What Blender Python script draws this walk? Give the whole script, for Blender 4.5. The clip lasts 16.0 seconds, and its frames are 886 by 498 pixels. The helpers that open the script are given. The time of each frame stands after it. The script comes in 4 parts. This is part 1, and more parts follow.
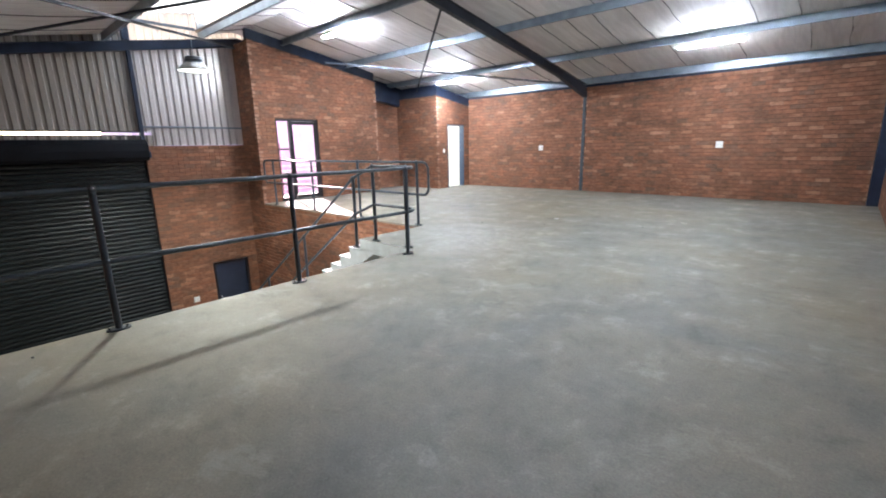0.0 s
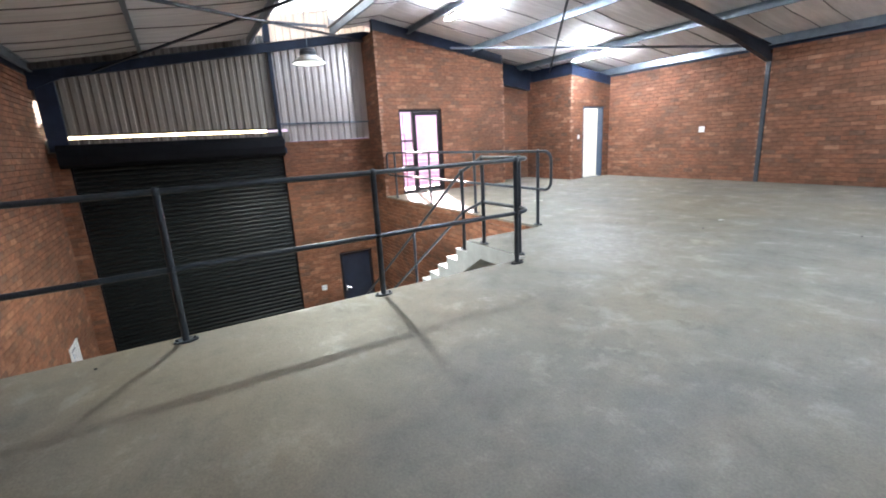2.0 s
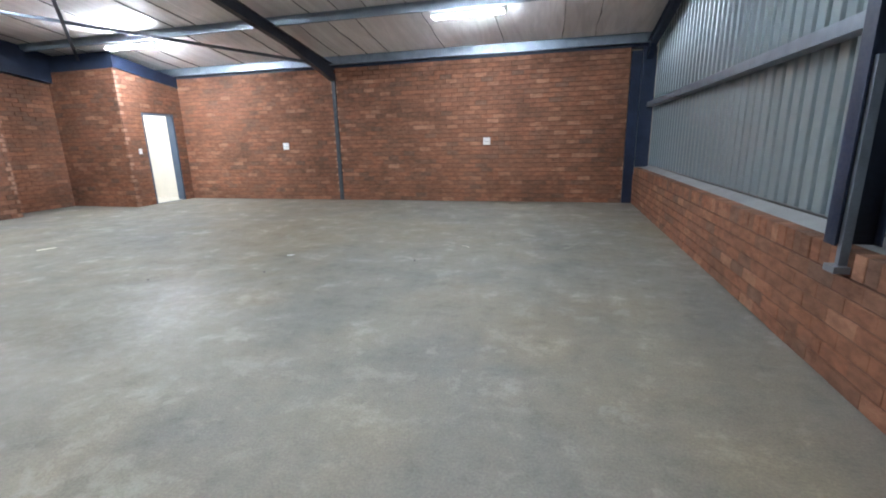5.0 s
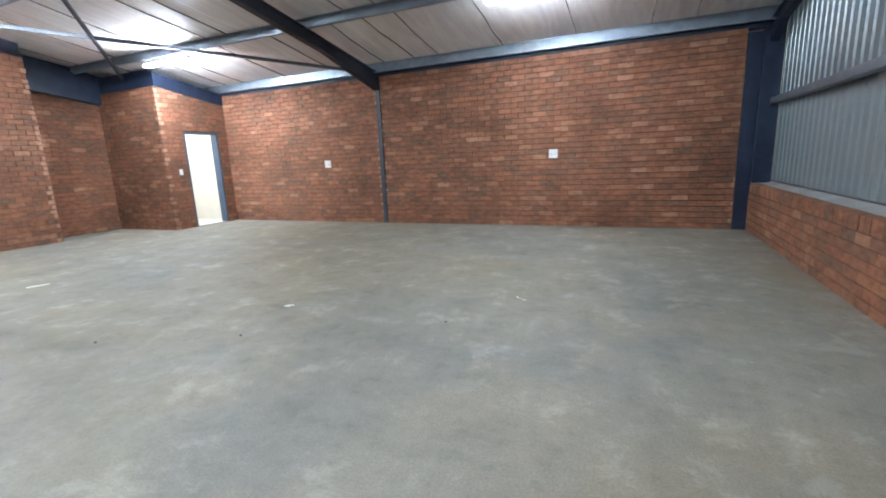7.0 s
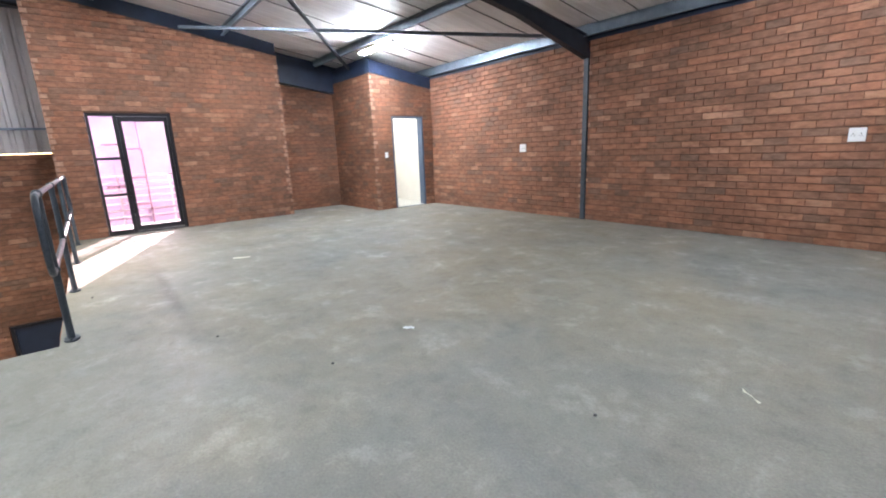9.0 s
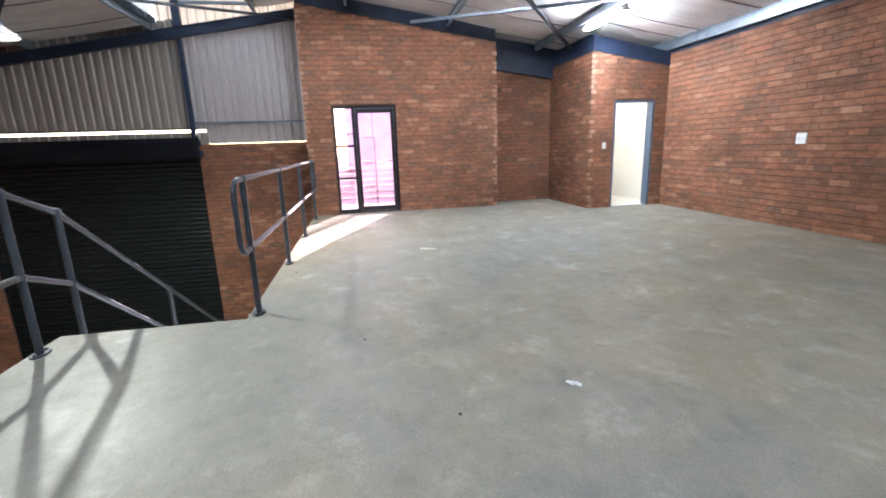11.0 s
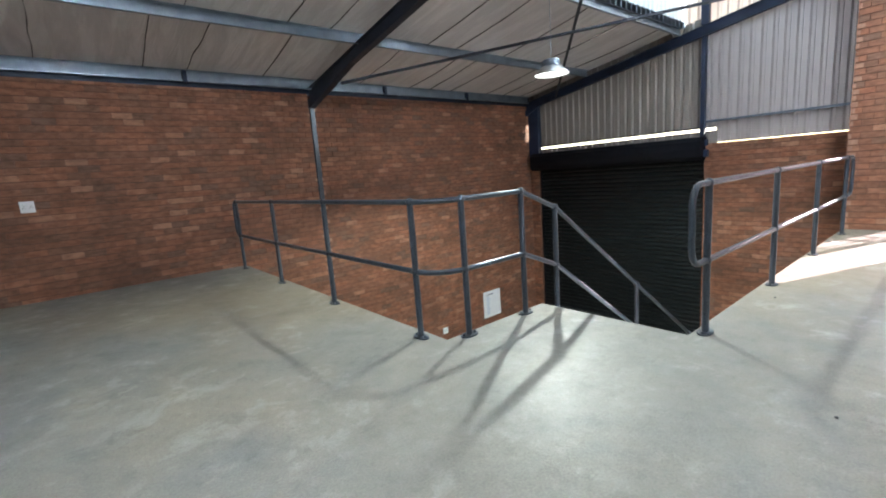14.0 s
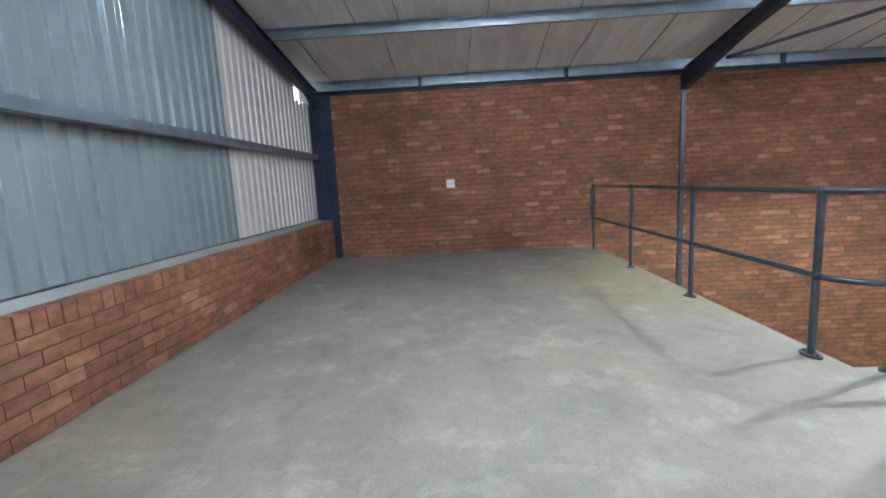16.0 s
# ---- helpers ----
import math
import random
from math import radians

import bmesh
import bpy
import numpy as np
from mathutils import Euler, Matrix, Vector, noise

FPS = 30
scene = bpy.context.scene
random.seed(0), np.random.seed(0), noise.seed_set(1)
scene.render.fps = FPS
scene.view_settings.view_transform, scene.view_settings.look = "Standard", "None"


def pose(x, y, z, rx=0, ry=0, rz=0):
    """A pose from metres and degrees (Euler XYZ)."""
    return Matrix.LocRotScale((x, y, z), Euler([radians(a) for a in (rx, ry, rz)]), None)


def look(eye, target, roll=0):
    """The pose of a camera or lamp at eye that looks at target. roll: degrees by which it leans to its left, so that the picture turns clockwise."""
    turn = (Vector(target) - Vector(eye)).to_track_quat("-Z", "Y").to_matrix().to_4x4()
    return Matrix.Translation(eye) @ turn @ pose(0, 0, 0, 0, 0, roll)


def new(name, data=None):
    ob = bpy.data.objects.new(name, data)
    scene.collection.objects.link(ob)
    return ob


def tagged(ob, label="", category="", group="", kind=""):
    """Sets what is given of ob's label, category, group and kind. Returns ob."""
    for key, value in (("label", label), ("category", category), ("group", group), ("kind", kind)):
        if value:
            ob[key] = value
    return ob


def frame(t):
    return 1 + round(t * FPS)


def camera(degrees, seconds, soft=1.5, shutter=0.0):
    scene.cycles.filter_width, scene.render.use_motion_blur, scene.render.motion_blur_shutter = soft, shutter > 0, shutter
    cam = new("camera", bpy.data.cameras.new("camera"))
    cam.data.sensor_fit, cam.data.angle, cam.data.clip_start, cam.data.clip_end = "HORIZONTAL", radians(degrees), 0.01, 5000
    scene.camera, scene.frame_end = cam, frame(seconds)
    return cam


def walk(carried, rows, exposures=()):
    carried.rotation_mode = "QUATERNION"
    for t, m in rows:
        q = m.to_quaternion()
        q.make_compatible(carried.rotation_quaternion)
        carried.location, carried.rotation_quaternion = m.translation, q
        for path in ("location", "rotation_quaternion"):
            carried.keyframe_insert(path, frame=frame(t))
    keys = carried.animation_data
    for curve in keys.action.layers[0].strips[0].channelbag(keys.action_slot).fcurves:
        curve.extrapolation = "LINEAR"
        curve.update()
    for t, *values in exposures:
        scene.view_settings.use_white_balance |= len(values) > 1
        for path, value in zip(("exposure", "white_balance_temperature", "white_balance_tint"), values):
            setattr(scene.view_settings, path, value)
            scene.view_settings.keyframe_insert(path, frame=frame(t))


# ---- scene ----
cam = camera(90.5, 16.0, soft=1.9)
PATH = [
    (0, (0.502, 0.421, 1.374), (-0.81, 1.86, 0.919), -1.2),
    (0.5, (0.409, 0.537, 1.368), (-1.109, 1.753, 0.901), -2.8),
    (1, (0.311, 0.746, 1.355), (-1.421, 1.632, 0.89), -5.1),
    (1.5, (0.181, 0.984, 1.343), (-1.607, 1.744, 0.867), -5.3),
    (2, (-0.025, 1.273, 1.352), (-1.708, 2.241, 0.872), -3.2),
    (2.5, (-0.16, 1.633, 1.337), (-1.613, 2.918, 0.85), -1.9),
    (3, (-0.228, 1.978, 1.335), (-1.518, 3.42, 0.829), -1.6),
    (3.5, (-0.307, 2.343, 1.312), (-1.306, 3.993, 0.786), 0.0),
    (4, (-0.382, 2.71, 1.317), (-1.076, 4.513, 0.798), -0.4),
    (4.2, (-0.33, 2.85, 1.31), (-0.963, 4.677, 0.797), -0.7),
    (6.3, (-0.44, 4.423, 1.274), (-0.89, 6.325, 0.851), -1.4),
    (6.5, (-0.481, 4.578, 1.262), (-1.048, 6.452, 0.854), -1.9),
    (7, (-0.547, 4.923, 1.28), (-1.328, 6.72, 0.876), -2.5),
    (7.5, (-0.615, 5.24, 1.268), (-1.662, 6.899, 0.877), -2.45),
    (8, (-0.653, 5.588, 1.268), (-1.777, 7.189, 0.851), -1.1),
    (8.5, (-0.742, 5.918, 1.282), (-1.968, 7.439, 0.855), -1.6),
    (9, (-0.805, 6.21, 1.312), (-2.336, 7.418, 0.868), -2.4),
    (9.2, (-0.835, 6.33, 1.312), (-2.442, 7.431, 0.859), -2.3),
    (11.3, (-1.552, 6.915, 1.309), (-3.479, 7.21, 0.862), -1.6),
    (11.5, (-1.674, 6.969, 1.281), (-3.605, 7.239, 0.837), -1.4),
    (12, (-1.78, 6.983, 1.312), (-3.73, 7.011, 0.872), -2.1),
    (12.5, (-1.82, 7.039, 1.317), (-3.732, 6.632, 0.896), -2.9),
    (13, (-1.798, 7.113, 1.325), (-3.6, 6.35, 0.911), -3.2),
    (13.5, (-1.746, 7.13, 1.334), (-3.32, 5.964, 0.931), -4.3),
    (14, (-1.642, 7.113, 1.315), (-2.889, 5.586, 0.978), -4.3),
    (14.5, (-1.472, 7.161, 1.337), (-2.4, 5.416, 1.028), -4.9),
    (15, (-1.387, 7.17, 1.32), (-1.978, 5.284, 1.018), -4.4),
    (15.5, (-1.379, 7.184, 1.33), (-1.565, 5.214, 1.036), -3.3),
    (16, (-1.305, 7.236, 1.29), (-1.218, 5.26, 0.996), -3.05),
]
STOPS = [(0.0, 2.77, 6500, 10), (2.5, 2.71, 6500, 10), (4.0, 2.45, 6500, 10), (7.0, 2.66, 6450, 8), (9.0, 2.63, 6500, 10), (11.5, 2.46, 6500, 10), (12.5, 2.24, 6500, 10), (13.5, 2.45, 6450, 9), (14.5, 2.85, 6250, 4), (16.0, 3.0, 6250, 5)]
walk(cam, [(t, look(eye, target, roll)) for t, eye, target, roll in PATH], STOPS)

# ---- light and world ----
SUN_DIR = Vector((0.905, -0.353, -0.345)).normalized()   # the way the sunlight travels

world = bpy.data.worlds.new("sky_world")
scene.world = world
world.use_nodes = True
wn = world.node_tree
wn.nodes.clear()
sky = wn.nodes.new("ShaderNodeTexSky")
sky.sky_type = "NISHITA"
sky.sun_disc = False
sky.sun_elevation = math.asin(-SUN_DIR.z)
sky.sun_rotation = math.atan2(-SUN_DIR.x, -SUN_DIR.y)
wbg = wn.nodes.new("ShaderNodeBackground")
wbg.inputs["Strength"].default_value = 0.15
wout = wn.nodes.new("ShaderNodeOutputWorld")
wn.links.new(sky.outputs[0], wbg.inputs[0])
wn.links.new(wbg.outputs[0], wout.inputs[0])

sun = new("sun", bpy.data.lights.new("sun", "SUN"))
sun.data.energy, sun.data.angle, sun.data.color = 5.0, radians(0.5), (1.0, 0.93, 0.86)
sun.rotation_euler = SUN_DIR.to_track_quat("-Z", "Y").to_euler()

TUBE_BRIGHT, TUBE_WEST, TUBE_EAST, TUBE_FILL, TUBE_FILL_DIM = 104.0, 98.0, 46.0, 66.0, 32.0        # fluorescent tubes, strength tuned lamp by lamp; the last two serve added fill battens
BAY_WATTS = 148.0        # the high-bay lamp over the stairwell

# ---- plan, in metres ----
X_EAST, X_WEST, Y_SOUTH, Y_NORTH = 1.10, -11.61, -0.93, 12.94
X_BLOCK, X_WC, Y_WC, Y_VOID = -10.77, -9.57, 11.30, 5.84
X_EDGE, X_STAIR, Y_STAIR, Z_LOW = -3.75, -4.97, 4.50, -3.60
Y_RIDGE, Y_EAVE, Z_EAVE, PITCH = 5.905, -1.13, 3.14, 0.165
X_FRAMES = (1.02, -5.30, -11.50)


def roof_z(y):
    """Height of the underside of the roof lining."""
    return Z_EAVE + PITCH * min(y - Y_EAVE, Y_NORTH - y)


# ---- materials ----
def material(name, rough=0.6, metal=0.0, spec=0.5):
    m = bpy.data.materials.new(name)
    m.use_nodes = True
    p = m.node_tree.nodes["Principled BSDF"]
    p.inputs["Roughness"].default_value = rough
    p.inputs["Metallic"].default_value = metal
    p.inputs["Specular IOR Level"].default_value = spec
    return m, m.node_tree, p


def node(nt, kind, **values):
    n = nt.nodes.new(kind)
    for k, v in values.items():
        n.inputs[k.replace("_", " ")].default_value = v
    return n


def noise_of(nt, scale, detail=4.0, rough=0.55, stretch=(1, 1, 1), distort=0.0):
    """World-space noise; returns its factor socket."""
    geo = nt.nodes.new("ShaderNodeNewGeometry")
    mp = nt.nodes.new("ShaderNodeMapping")
    mp.inputs["Scale"].default_value = stretch
    nt.links.new(geo.outputs["Position"], mp.inputs["Vector"])
    t = node(nt, "ShaderNodeTexNoise", Scale=scale, Detail=detail, Roughness=rough, Distortion=distort)
    nt.links.new(mp.outputs[0], t.inputs["Vector"])
    return t.outputs[0]


def ramp(nt, fac, stops):
    r = nt.nodes.new("ShaderNodeValToRGB")
    while len(r.color_ramp.elements) < len(stops):
        r.color_ramp.elements.new(0.5)
    for e, (pos, col) in zip(r.color_ramp.elements, stops):
        e.position, e.color = pos, (*col, 1) if len(col) == 3 else col
    nt.links.new(fac, r.inputs[0])
    return r.outputs[0]


def mix(nt, fac, a, b, kind="MIX"):
    m = nt.nodes.new("ShaderNodeMix")
    m.data_type, m.blend_type = "RGBA", kind
    for sock, v in ((m.inputs[0], fac), (m.inputs[6], a), (m.inputs[7], b)):
        if isinstance(v, bpy.types.NodeSocket):
            nt.links.new(v, sock)
        elif isinstance(v, (int, float)):
            sock.default_value = v
        else:
            sock.default_value = (*v, 1)
    return m.outputs[2]


def bump(nt, p, height, strength=0.3, dist=0.004):
    b = node(nt, "ShaderNodeBump", Strength=strength, Distance=dist)
    nt.links.new(height, b.inputs["Height"])
    nt.links.new(b.outputs[0], p.inputs["Normal"])


def grey(v):
    return (v, v, v)


def plain(name, col, rough=0.5, metal=0.0, vary=0.25, scale=6.0, relief=0.15, spec=0.5):
    """Paint or metal with soft blotches, fine grain and uneven gloss."""
    m, nt, p = material(name, rough, metal, spec)
    big, fine = noise_of(nt, scale), noise_of(nt, scale * 14, 3)
    lo, hi = [c * (1 - vary) for c in col], [min(1, c * (1 + vary)) for c in col]
    base = ramp(nt, big, [(0.3, lo), (0.7, hi)])
    nt.links.new(mix(nt, 0.25, base, ramp(nt, fine, [(0.35, lo), (0.65, hi)])), p.inputs["Base Color"])
    nt.links.new(ramp(nt, fine, [(0.3, grey(max(0.04, rough - 0.1))), (0.7, grey(min(1, rough + 0.1)))]), p.inputs["Roughness"])
    bump(nt, p, fine, relief, 0.002)
    return m


def brick_material(name, single):
    """Fired clay: each brick its own tone, clouds of darker burn, pitted faces."""
    m, nt, p = material(name, 0.82, 0.0, 0.2)
    if single:
        rnd = nt.nodes.new("ShaderNodeObjectInfo").outputs["Random"]
    else:
        rnd = nt.nodes.new("ShaderNodeNewGeometry").outputs["Random Per Island"]
    tone = ramp(nt, rnd, [(0.0, (0.190, 0.113, 0.082)), (0.10, (0.222, 0.118, 0.078)), (0.30, (0.246, 0.120, 0.076)), (0.60, (0.264, 0.125, 0.077)),
                          (0.82, (0.300, 0.134, 0.080)), (0.94, (0.345, 0.172, 0.108)), (1.0, (0.385, 0.205, 0.135))])
    cloud = ramp(nt, noise_of(nt, 0.62, 6, 0.62, (1, 1, 1.9)), [(0.34, (0.60, 0.62, 0.64)), (0.50, (0.93, 0.93, 0.92)), (0.60, (1, 1, 1)), (0.72, (1.2, 1.18, 1.16))])
    streak = ramp(nt, noise_of(nt, 9.0, 5, 0.65, (1, 1, 2.2)), [(0.30, (0.62, 0.58, 0.56)), (0.6, (1.08, 1.05, 1.02))])
    c = mix(nt, 1.0, mix(nt, 1.0, tone, cloud, "MULTIPLY"), streak, "MULTIPLY")
    dust = ramp(nt, noise_of(nt, 2.3, 6, 0.7), [(0.58, grey(0)), (0.78, grey(0.35))])
    nt.links.new(mix(nt, dust, c, (0.33, 0.21, 0.15)), p.inputs["Base Color"])
    fine = noise_of(nt, 120, 4, 0.7)
    nt.links.new(ramp(nt, fine, [(0.3, grey(0.62)), (0.7, grey(0.92))]), p.inputs["Roughness"])
    bump(nt, p, fine, 0.55, 0.003)
    return m


def concrete(name, pale, dark, gloss=0.35, worn=None):
    """Power-floated slab: grey and tan clouds, mottled patina, pale laitance flakes, scuffs and fine grit."""
    m, nt, p = material(name, gloss, 0.0, 0.4)
    big = noise_of(nt, 0.62, 9, 0.66, distort=0.7)
    mottle = noise_of(nt, 2.2, 12, 0.74, distort=0.15)
    speck = noise_of(nt, 9.0, 8, 0.72)
    fine = noise_of(nt, 80, 4, 0.7)
    c = mix(nt, ramp(nt, big, [(0.38, grey(0)), (0.60, grey(1))]), dark, pale)
    c = mix(nt, ramp(nt, noise_of(nt, 0.28, 5, 0.6), [(0.46, grey(0)), (0.62, grey(0.8))]), c, (pale[0] * 1.03, pale[1] * 0.93, pale[2] * 0.78))
    c = mix(nt, 1.0, c, ramp(nt, mottle, [(0.28, grey(0.74)), (0.44, grey(0.95)), (0.56, grey(1.0)), (0.70, grey(1.42))]), "MULTIPLY")
    c = mix(nt, 1.0, c, ramp(nt, speck, [(0.28, grey(0.78)), (0.45, grey(0.98)), (0.60, grey(1.02)), (0.74, grey(1.32))]), "MULTIPLY")
    flake = ramp(nt, noise_of(nt, 3.2, 10, 0.66, distort=0.4), [(0.545, grey(0)), (0.60, grey(0.36)), (0.70, grey(0.62))])
    where = ramp(nt, noise_of(nt, 0.7, 3), [(0.47, grey(0)), (0.58, grey(1))])
    c = mix(nt, mix(nt, 1.0, flake, where, "MULTIPLY"), c, (pale[0] * 1.40, pale[1] * 1.45, pale[2] * 1.48))
    c = mix(nt, 1.0, c, ramp(nt, fine, [(0.35, grey(0.86)), (0.65, grey(1.12))]), "MULTIPLY")
    nt.links.new(c, p.inputs["Base Color"])
    rough = ramp(nt, mottle, [(0.3, grey(gloss + 0.16)), (0.55, grey(gloss)), (0.68, grey(max(0.1, gloss - 0.2)))])
    if worn:
        # feet have burnished the slab round this spot, in a ragged patch
        far = nt.nodes.new("ShaderNodeVectorMath")
        far.operation = "DISTANCE"
        far.inputs[1].default_value = worn
        nt.links.new(nt.nodes.new("ShaderNodeNewGeometry").outputs["Position"], far.inputs[0])
        ragged = node(nt, "ShaderNodeMath")
        ragged.operation = "MULTIPLY_ADD"
        ragged.inputs[1].default_value = 0.30
        nt.links.new(far.outputs["Value"], ragged.inputs[0])
        nt.links.new(noise_of(nt, 2.5, 6, 0.65), ragged.inputs[2])
        burnished = ramp(nt, noise_of(nt, 11, 6, 0.7, distort=0.5), [(0.42, grey(gloss - 0.08)), (0.50, grey(0.45)), (0.58, grey(0.36))])
        rough = mix(nt, ramp(nt, ragged.outputs[0], [(0.62, grey(1)), (0.92, grey(0))]), rough, burnished)
    nt.links.new(rough, p.inputs["Roughness"])
    bump(nt, p, noise_of(nt, 16, 7, 0.70, distort=0.6), 0.34, 0.010)
    return m


def sheet_metal(name, col, rough, metal=0.0, stain=(0.3, 0.27, 0.22)):
    """Profiled cladding: factory paint or zinc with broad soft rain streaks and a thin dust."""
    m, nt, p = material(name, rough, metal)
    streak = noise_of(nt, 1.6, 2, 0.4, (1, 1, 0.10))
    c = mix(nt, ramp(nt, streak, [(0.45, grey(0)), (0.75, grey(0.25))]), col, stain)
    c = mix(nt, ramp(nt, noise_of(nt, 90, 2, 0.5), [(0.3, grey(0)), (0.8, grey(0.10))]), c, stain)
    nt.links.new(c, p.inputs["Base Color"])
    return m


def glowing(name, col, strength):
    m, nt, p = material(name, 0.4)
    p.inputs["Base Color"].default_value = (0.8, 0.8, 0.8, 1)
    p.inputs["Emission Color"].default_value = (*col, 1)
    p.inputs["Emission Strength"].default_value = strength
    return m


def tinted_glass(name, tint, film):
    """Thin dusty pane: tinted see-through with a Fresnel gloss; its film of dust scatters the sun a little."""
    m = bpy.data.materials.new(name)
    m.use_nodes = True
    nt = m.node_tree
    nt.nodes.clear()
    tr = nt.nodes.new("ShaderNodeBsdfTransparent")
    tr.inputs[0].default_value = (*tint, 1)
    tl = nt.nodes.new("ShaderNodeBsdfTranslucent")
    tl.inputs[0].default_value = (*film, 1)
    dust = nt.nodes.new("ShaderNodeMixShader")
    nt.links.new(ramp(nt, noise_of(nt, 2.5, 5, 0.65), [(0.3, grey(0.025)), (0.7, grey(0.065))]), dust.inputs[0])
    gl = nt.nodes.new("ShaderNodeBsdfGlossy")
    gl.inputs["Roughness"].default_value = 0.03
    fr = nt.nodes.new("ShaderNodeFresnel")
    mx = nt.nodes.new("ShaderNodeMixShader")
    out = nt.nodes.new("ShaderNodeOutputMaterial")
    for a, b in ((tr.outputs[0], dust.inputs[1]), (tl.outputs[0], dust.inputs[2]), (fr.outputs[0], mx.inputs[0]), (dust.outputs[0], mx.inputs[1]),
                 (gl.outputs[0], mx.inputs[2]), (mx.outputs[0], out.inputs[0])):
        nt.links.new(a, b)
    return m


def translucent(name, col, through_col, share=0.75):
    """Fibreglass roof light: scatters daylight through."""
    m = bpy.data.materials.new(name)
    m.use_nodes = True
    nt = m.node_tree
    nt.nodes.clear()
    d = nt.nodes.new("ShaderNodeBsdfDiffuse")
    d.inputs[0].default_value = (*col, 1)
    t = nt.nodes.new("ShaderNodeBsdfTranslucent")
    nt.links.new(ramp(nt, noise_of(nt, 5, 4), [(0.3, [v * 0.85 for v in through_col]), (0.7, through_col)]), t.inputs[0])
    mx = nt.nodes.new("ShaderNodeMixShader")
    mx.inputs[0].default_value = share
    out = nt.nodes.new("ShaderNodeOutputMaterial")
    for a, b in ((d.outputs[0], mx.inputs[1]), (t.outputs[0], mx.inputs[2]), (mx.outputs[0], out.inputs[0])):
        nt.links.new(a, b)
    return m


BRICK_ONE = brick_material("face_brick_single", True)
BRICK_REST = brick_material("face_brick_joined", False)
MORTAR = plain("mortar", (0.125, 0.069, 0.050), 0.95, vary=0.35, scale=5, relief=0.5, spec=0.1)
FLOOR = concrete("floated_concrete", (0.238, 0.222, 0.184), (0.192, 0.190, 0.170), 0.60, (-3.55, 5.8, 0.0))
FLOOR_LOW = concrete("ground_concrete", (0.36, 0.35, 0.31), (0.22, 0.23, 0.22), 0.5)
STAIR_PAINT = plain("painted_stair_concrete", (0.70, 0.76, 0.78), 0.7, vary=0.15)
RAIL_PAINT = plain("charcoal_blue_rail_paint", (0.040, 0.052, 0.066), 0.33, 0.0, vary=0.3, scale=9)
STEEL_DARK = plain("navy_steel_paint", (0.018, 0.028, 0.055), 0.45, 0.0, vary=0.35, scale=3, spec=0.3)
STEEL_CHAR = plain("charcoal_rafter_paint", (0.024, 0.028, 0.038), 0.5, 0.0, vary=0.35, scale=3, spec=0.3)
GALV = plain("galvanised_purlin", (0.25, 0.30, 0.35), 0.38, 0.55, vary=0.25, scale=5)
GIRT = plain("grey_girt_paint", (0.16, 0.19, 0.23), 0.42, 0.3, vary=0.25, scale=5)
SHEET_GREEN = sheet_metal("grey_green_cladding", (0.275, 0.342, 0.365), 0.20, 0.25, (0.26, 0.30, 0.31))
SHEET_PALE = sheet_metal("cream_cladding", (0.52, 0.53, 0.51), 0.40, 0.05, (0.45, 0.43, 0.38))
SHEET_ZINC = sheet_metal("weathered_zinc_cladding", (0.29, 0.262, 0.235), 0.55, 0.12, (0.33, 0.27, 0.21))
SHUTTER = plain("charcoal_shutter_paint", (0.006, 0.009, 0.010), 0.36, 0.0, vary=0.3, scale=4, spec=0.30)
SHUTTER_BOX = plain("black_hood_paint", (0.006, 0.007, 0.010), 0.5, 0.0, vary=0.3, scale=4, spec=0.15)
DOOR_BLUE = plain("dark_blue_door_paint", (0.022, 0.030, 0.055), 0.4, vary=0.2, scale=4)
FRAME_BLUE = plain("blue_door_frame_paint", (0.055, 0.085, 0.135), 0.4, vary=0.2, scale=4)
FRAME_BLACK = plain("black_aluminium", (0.014, 0.012, 0.016), 0.35, vary=0.2, scale=6)
PLASTIC = plain("white_plastic", (0.78, 0.79, 0.80), 0.3, vary=0.04, scale=8, relief=0.03)
PLASTIC_DARK = plain("socket_hole_black", (0.03, 0.03, 0.03), 0.5)
CEMENT = plain("grey_cement", (0.30, 0.31, 0.31), 0.85, vary=0.15, scale=3, relief=0.3, spec=0.2)
# mortar at the columns; on wall corners the pale tone of lit brick ends
MORTAR_LIT_ENDS = plain("pale_mortar_and_lit_ends", (0.35, 0.20, 0.14), 0.9, vary=0.3, scale=12, spec=0.1)
PLASTER = plain("white_plaster", (0.78, 0.76, 0.71), 0.8, vary=0.06, scale=2)
PLAIN_WALL = plain("raw_plaster", (0.30, 0.26, 0.22), 0.9, vary=0.2, scale=1.5)
# shade of the cavity under the landing, put into a dark wall colour
STAIR_SHADE = plain("stair_cavity_shade", (0.055, 0.070, 0.076), 0.7, vary=0.2, scale=2)
PAPER = plain("scrap_paper", (0.72, 0.68, 0.55), 0.8, vary=0.12, scale=20)
INK_BLUE = plain("pale_blue_print", (0.42, 0.50, 0.62), 0.8)
INK = plain("grey_print", (0.16, 0.18, 0.22), 0.8)
ALU = plain("spun_aluminium", (0.62, 0.64, 0.64), 0.28, 0.85, vary=0.12, scale=10)
LAMP_WHITE = plain("white_enamel", (0.80, 0.82, 0.82), 0.35, vary=0.05)
TUBES = {k: glowing(k + "_fluorescent_tube", (0.865, 0.957, 1.10), g) for k, g in (("bright", TUBE_BRIGHT), ("new", TUBE_WEST), ("weak", TUBE_EAST), ("worn", TUBE_FILL), ("dim_fill", TUBE_FILL_DIM))}
GLASS = tinted_glass("pink_tinted_glass", (1.0, 0.90, 0.97), (1.0, 0.62, 0.86))
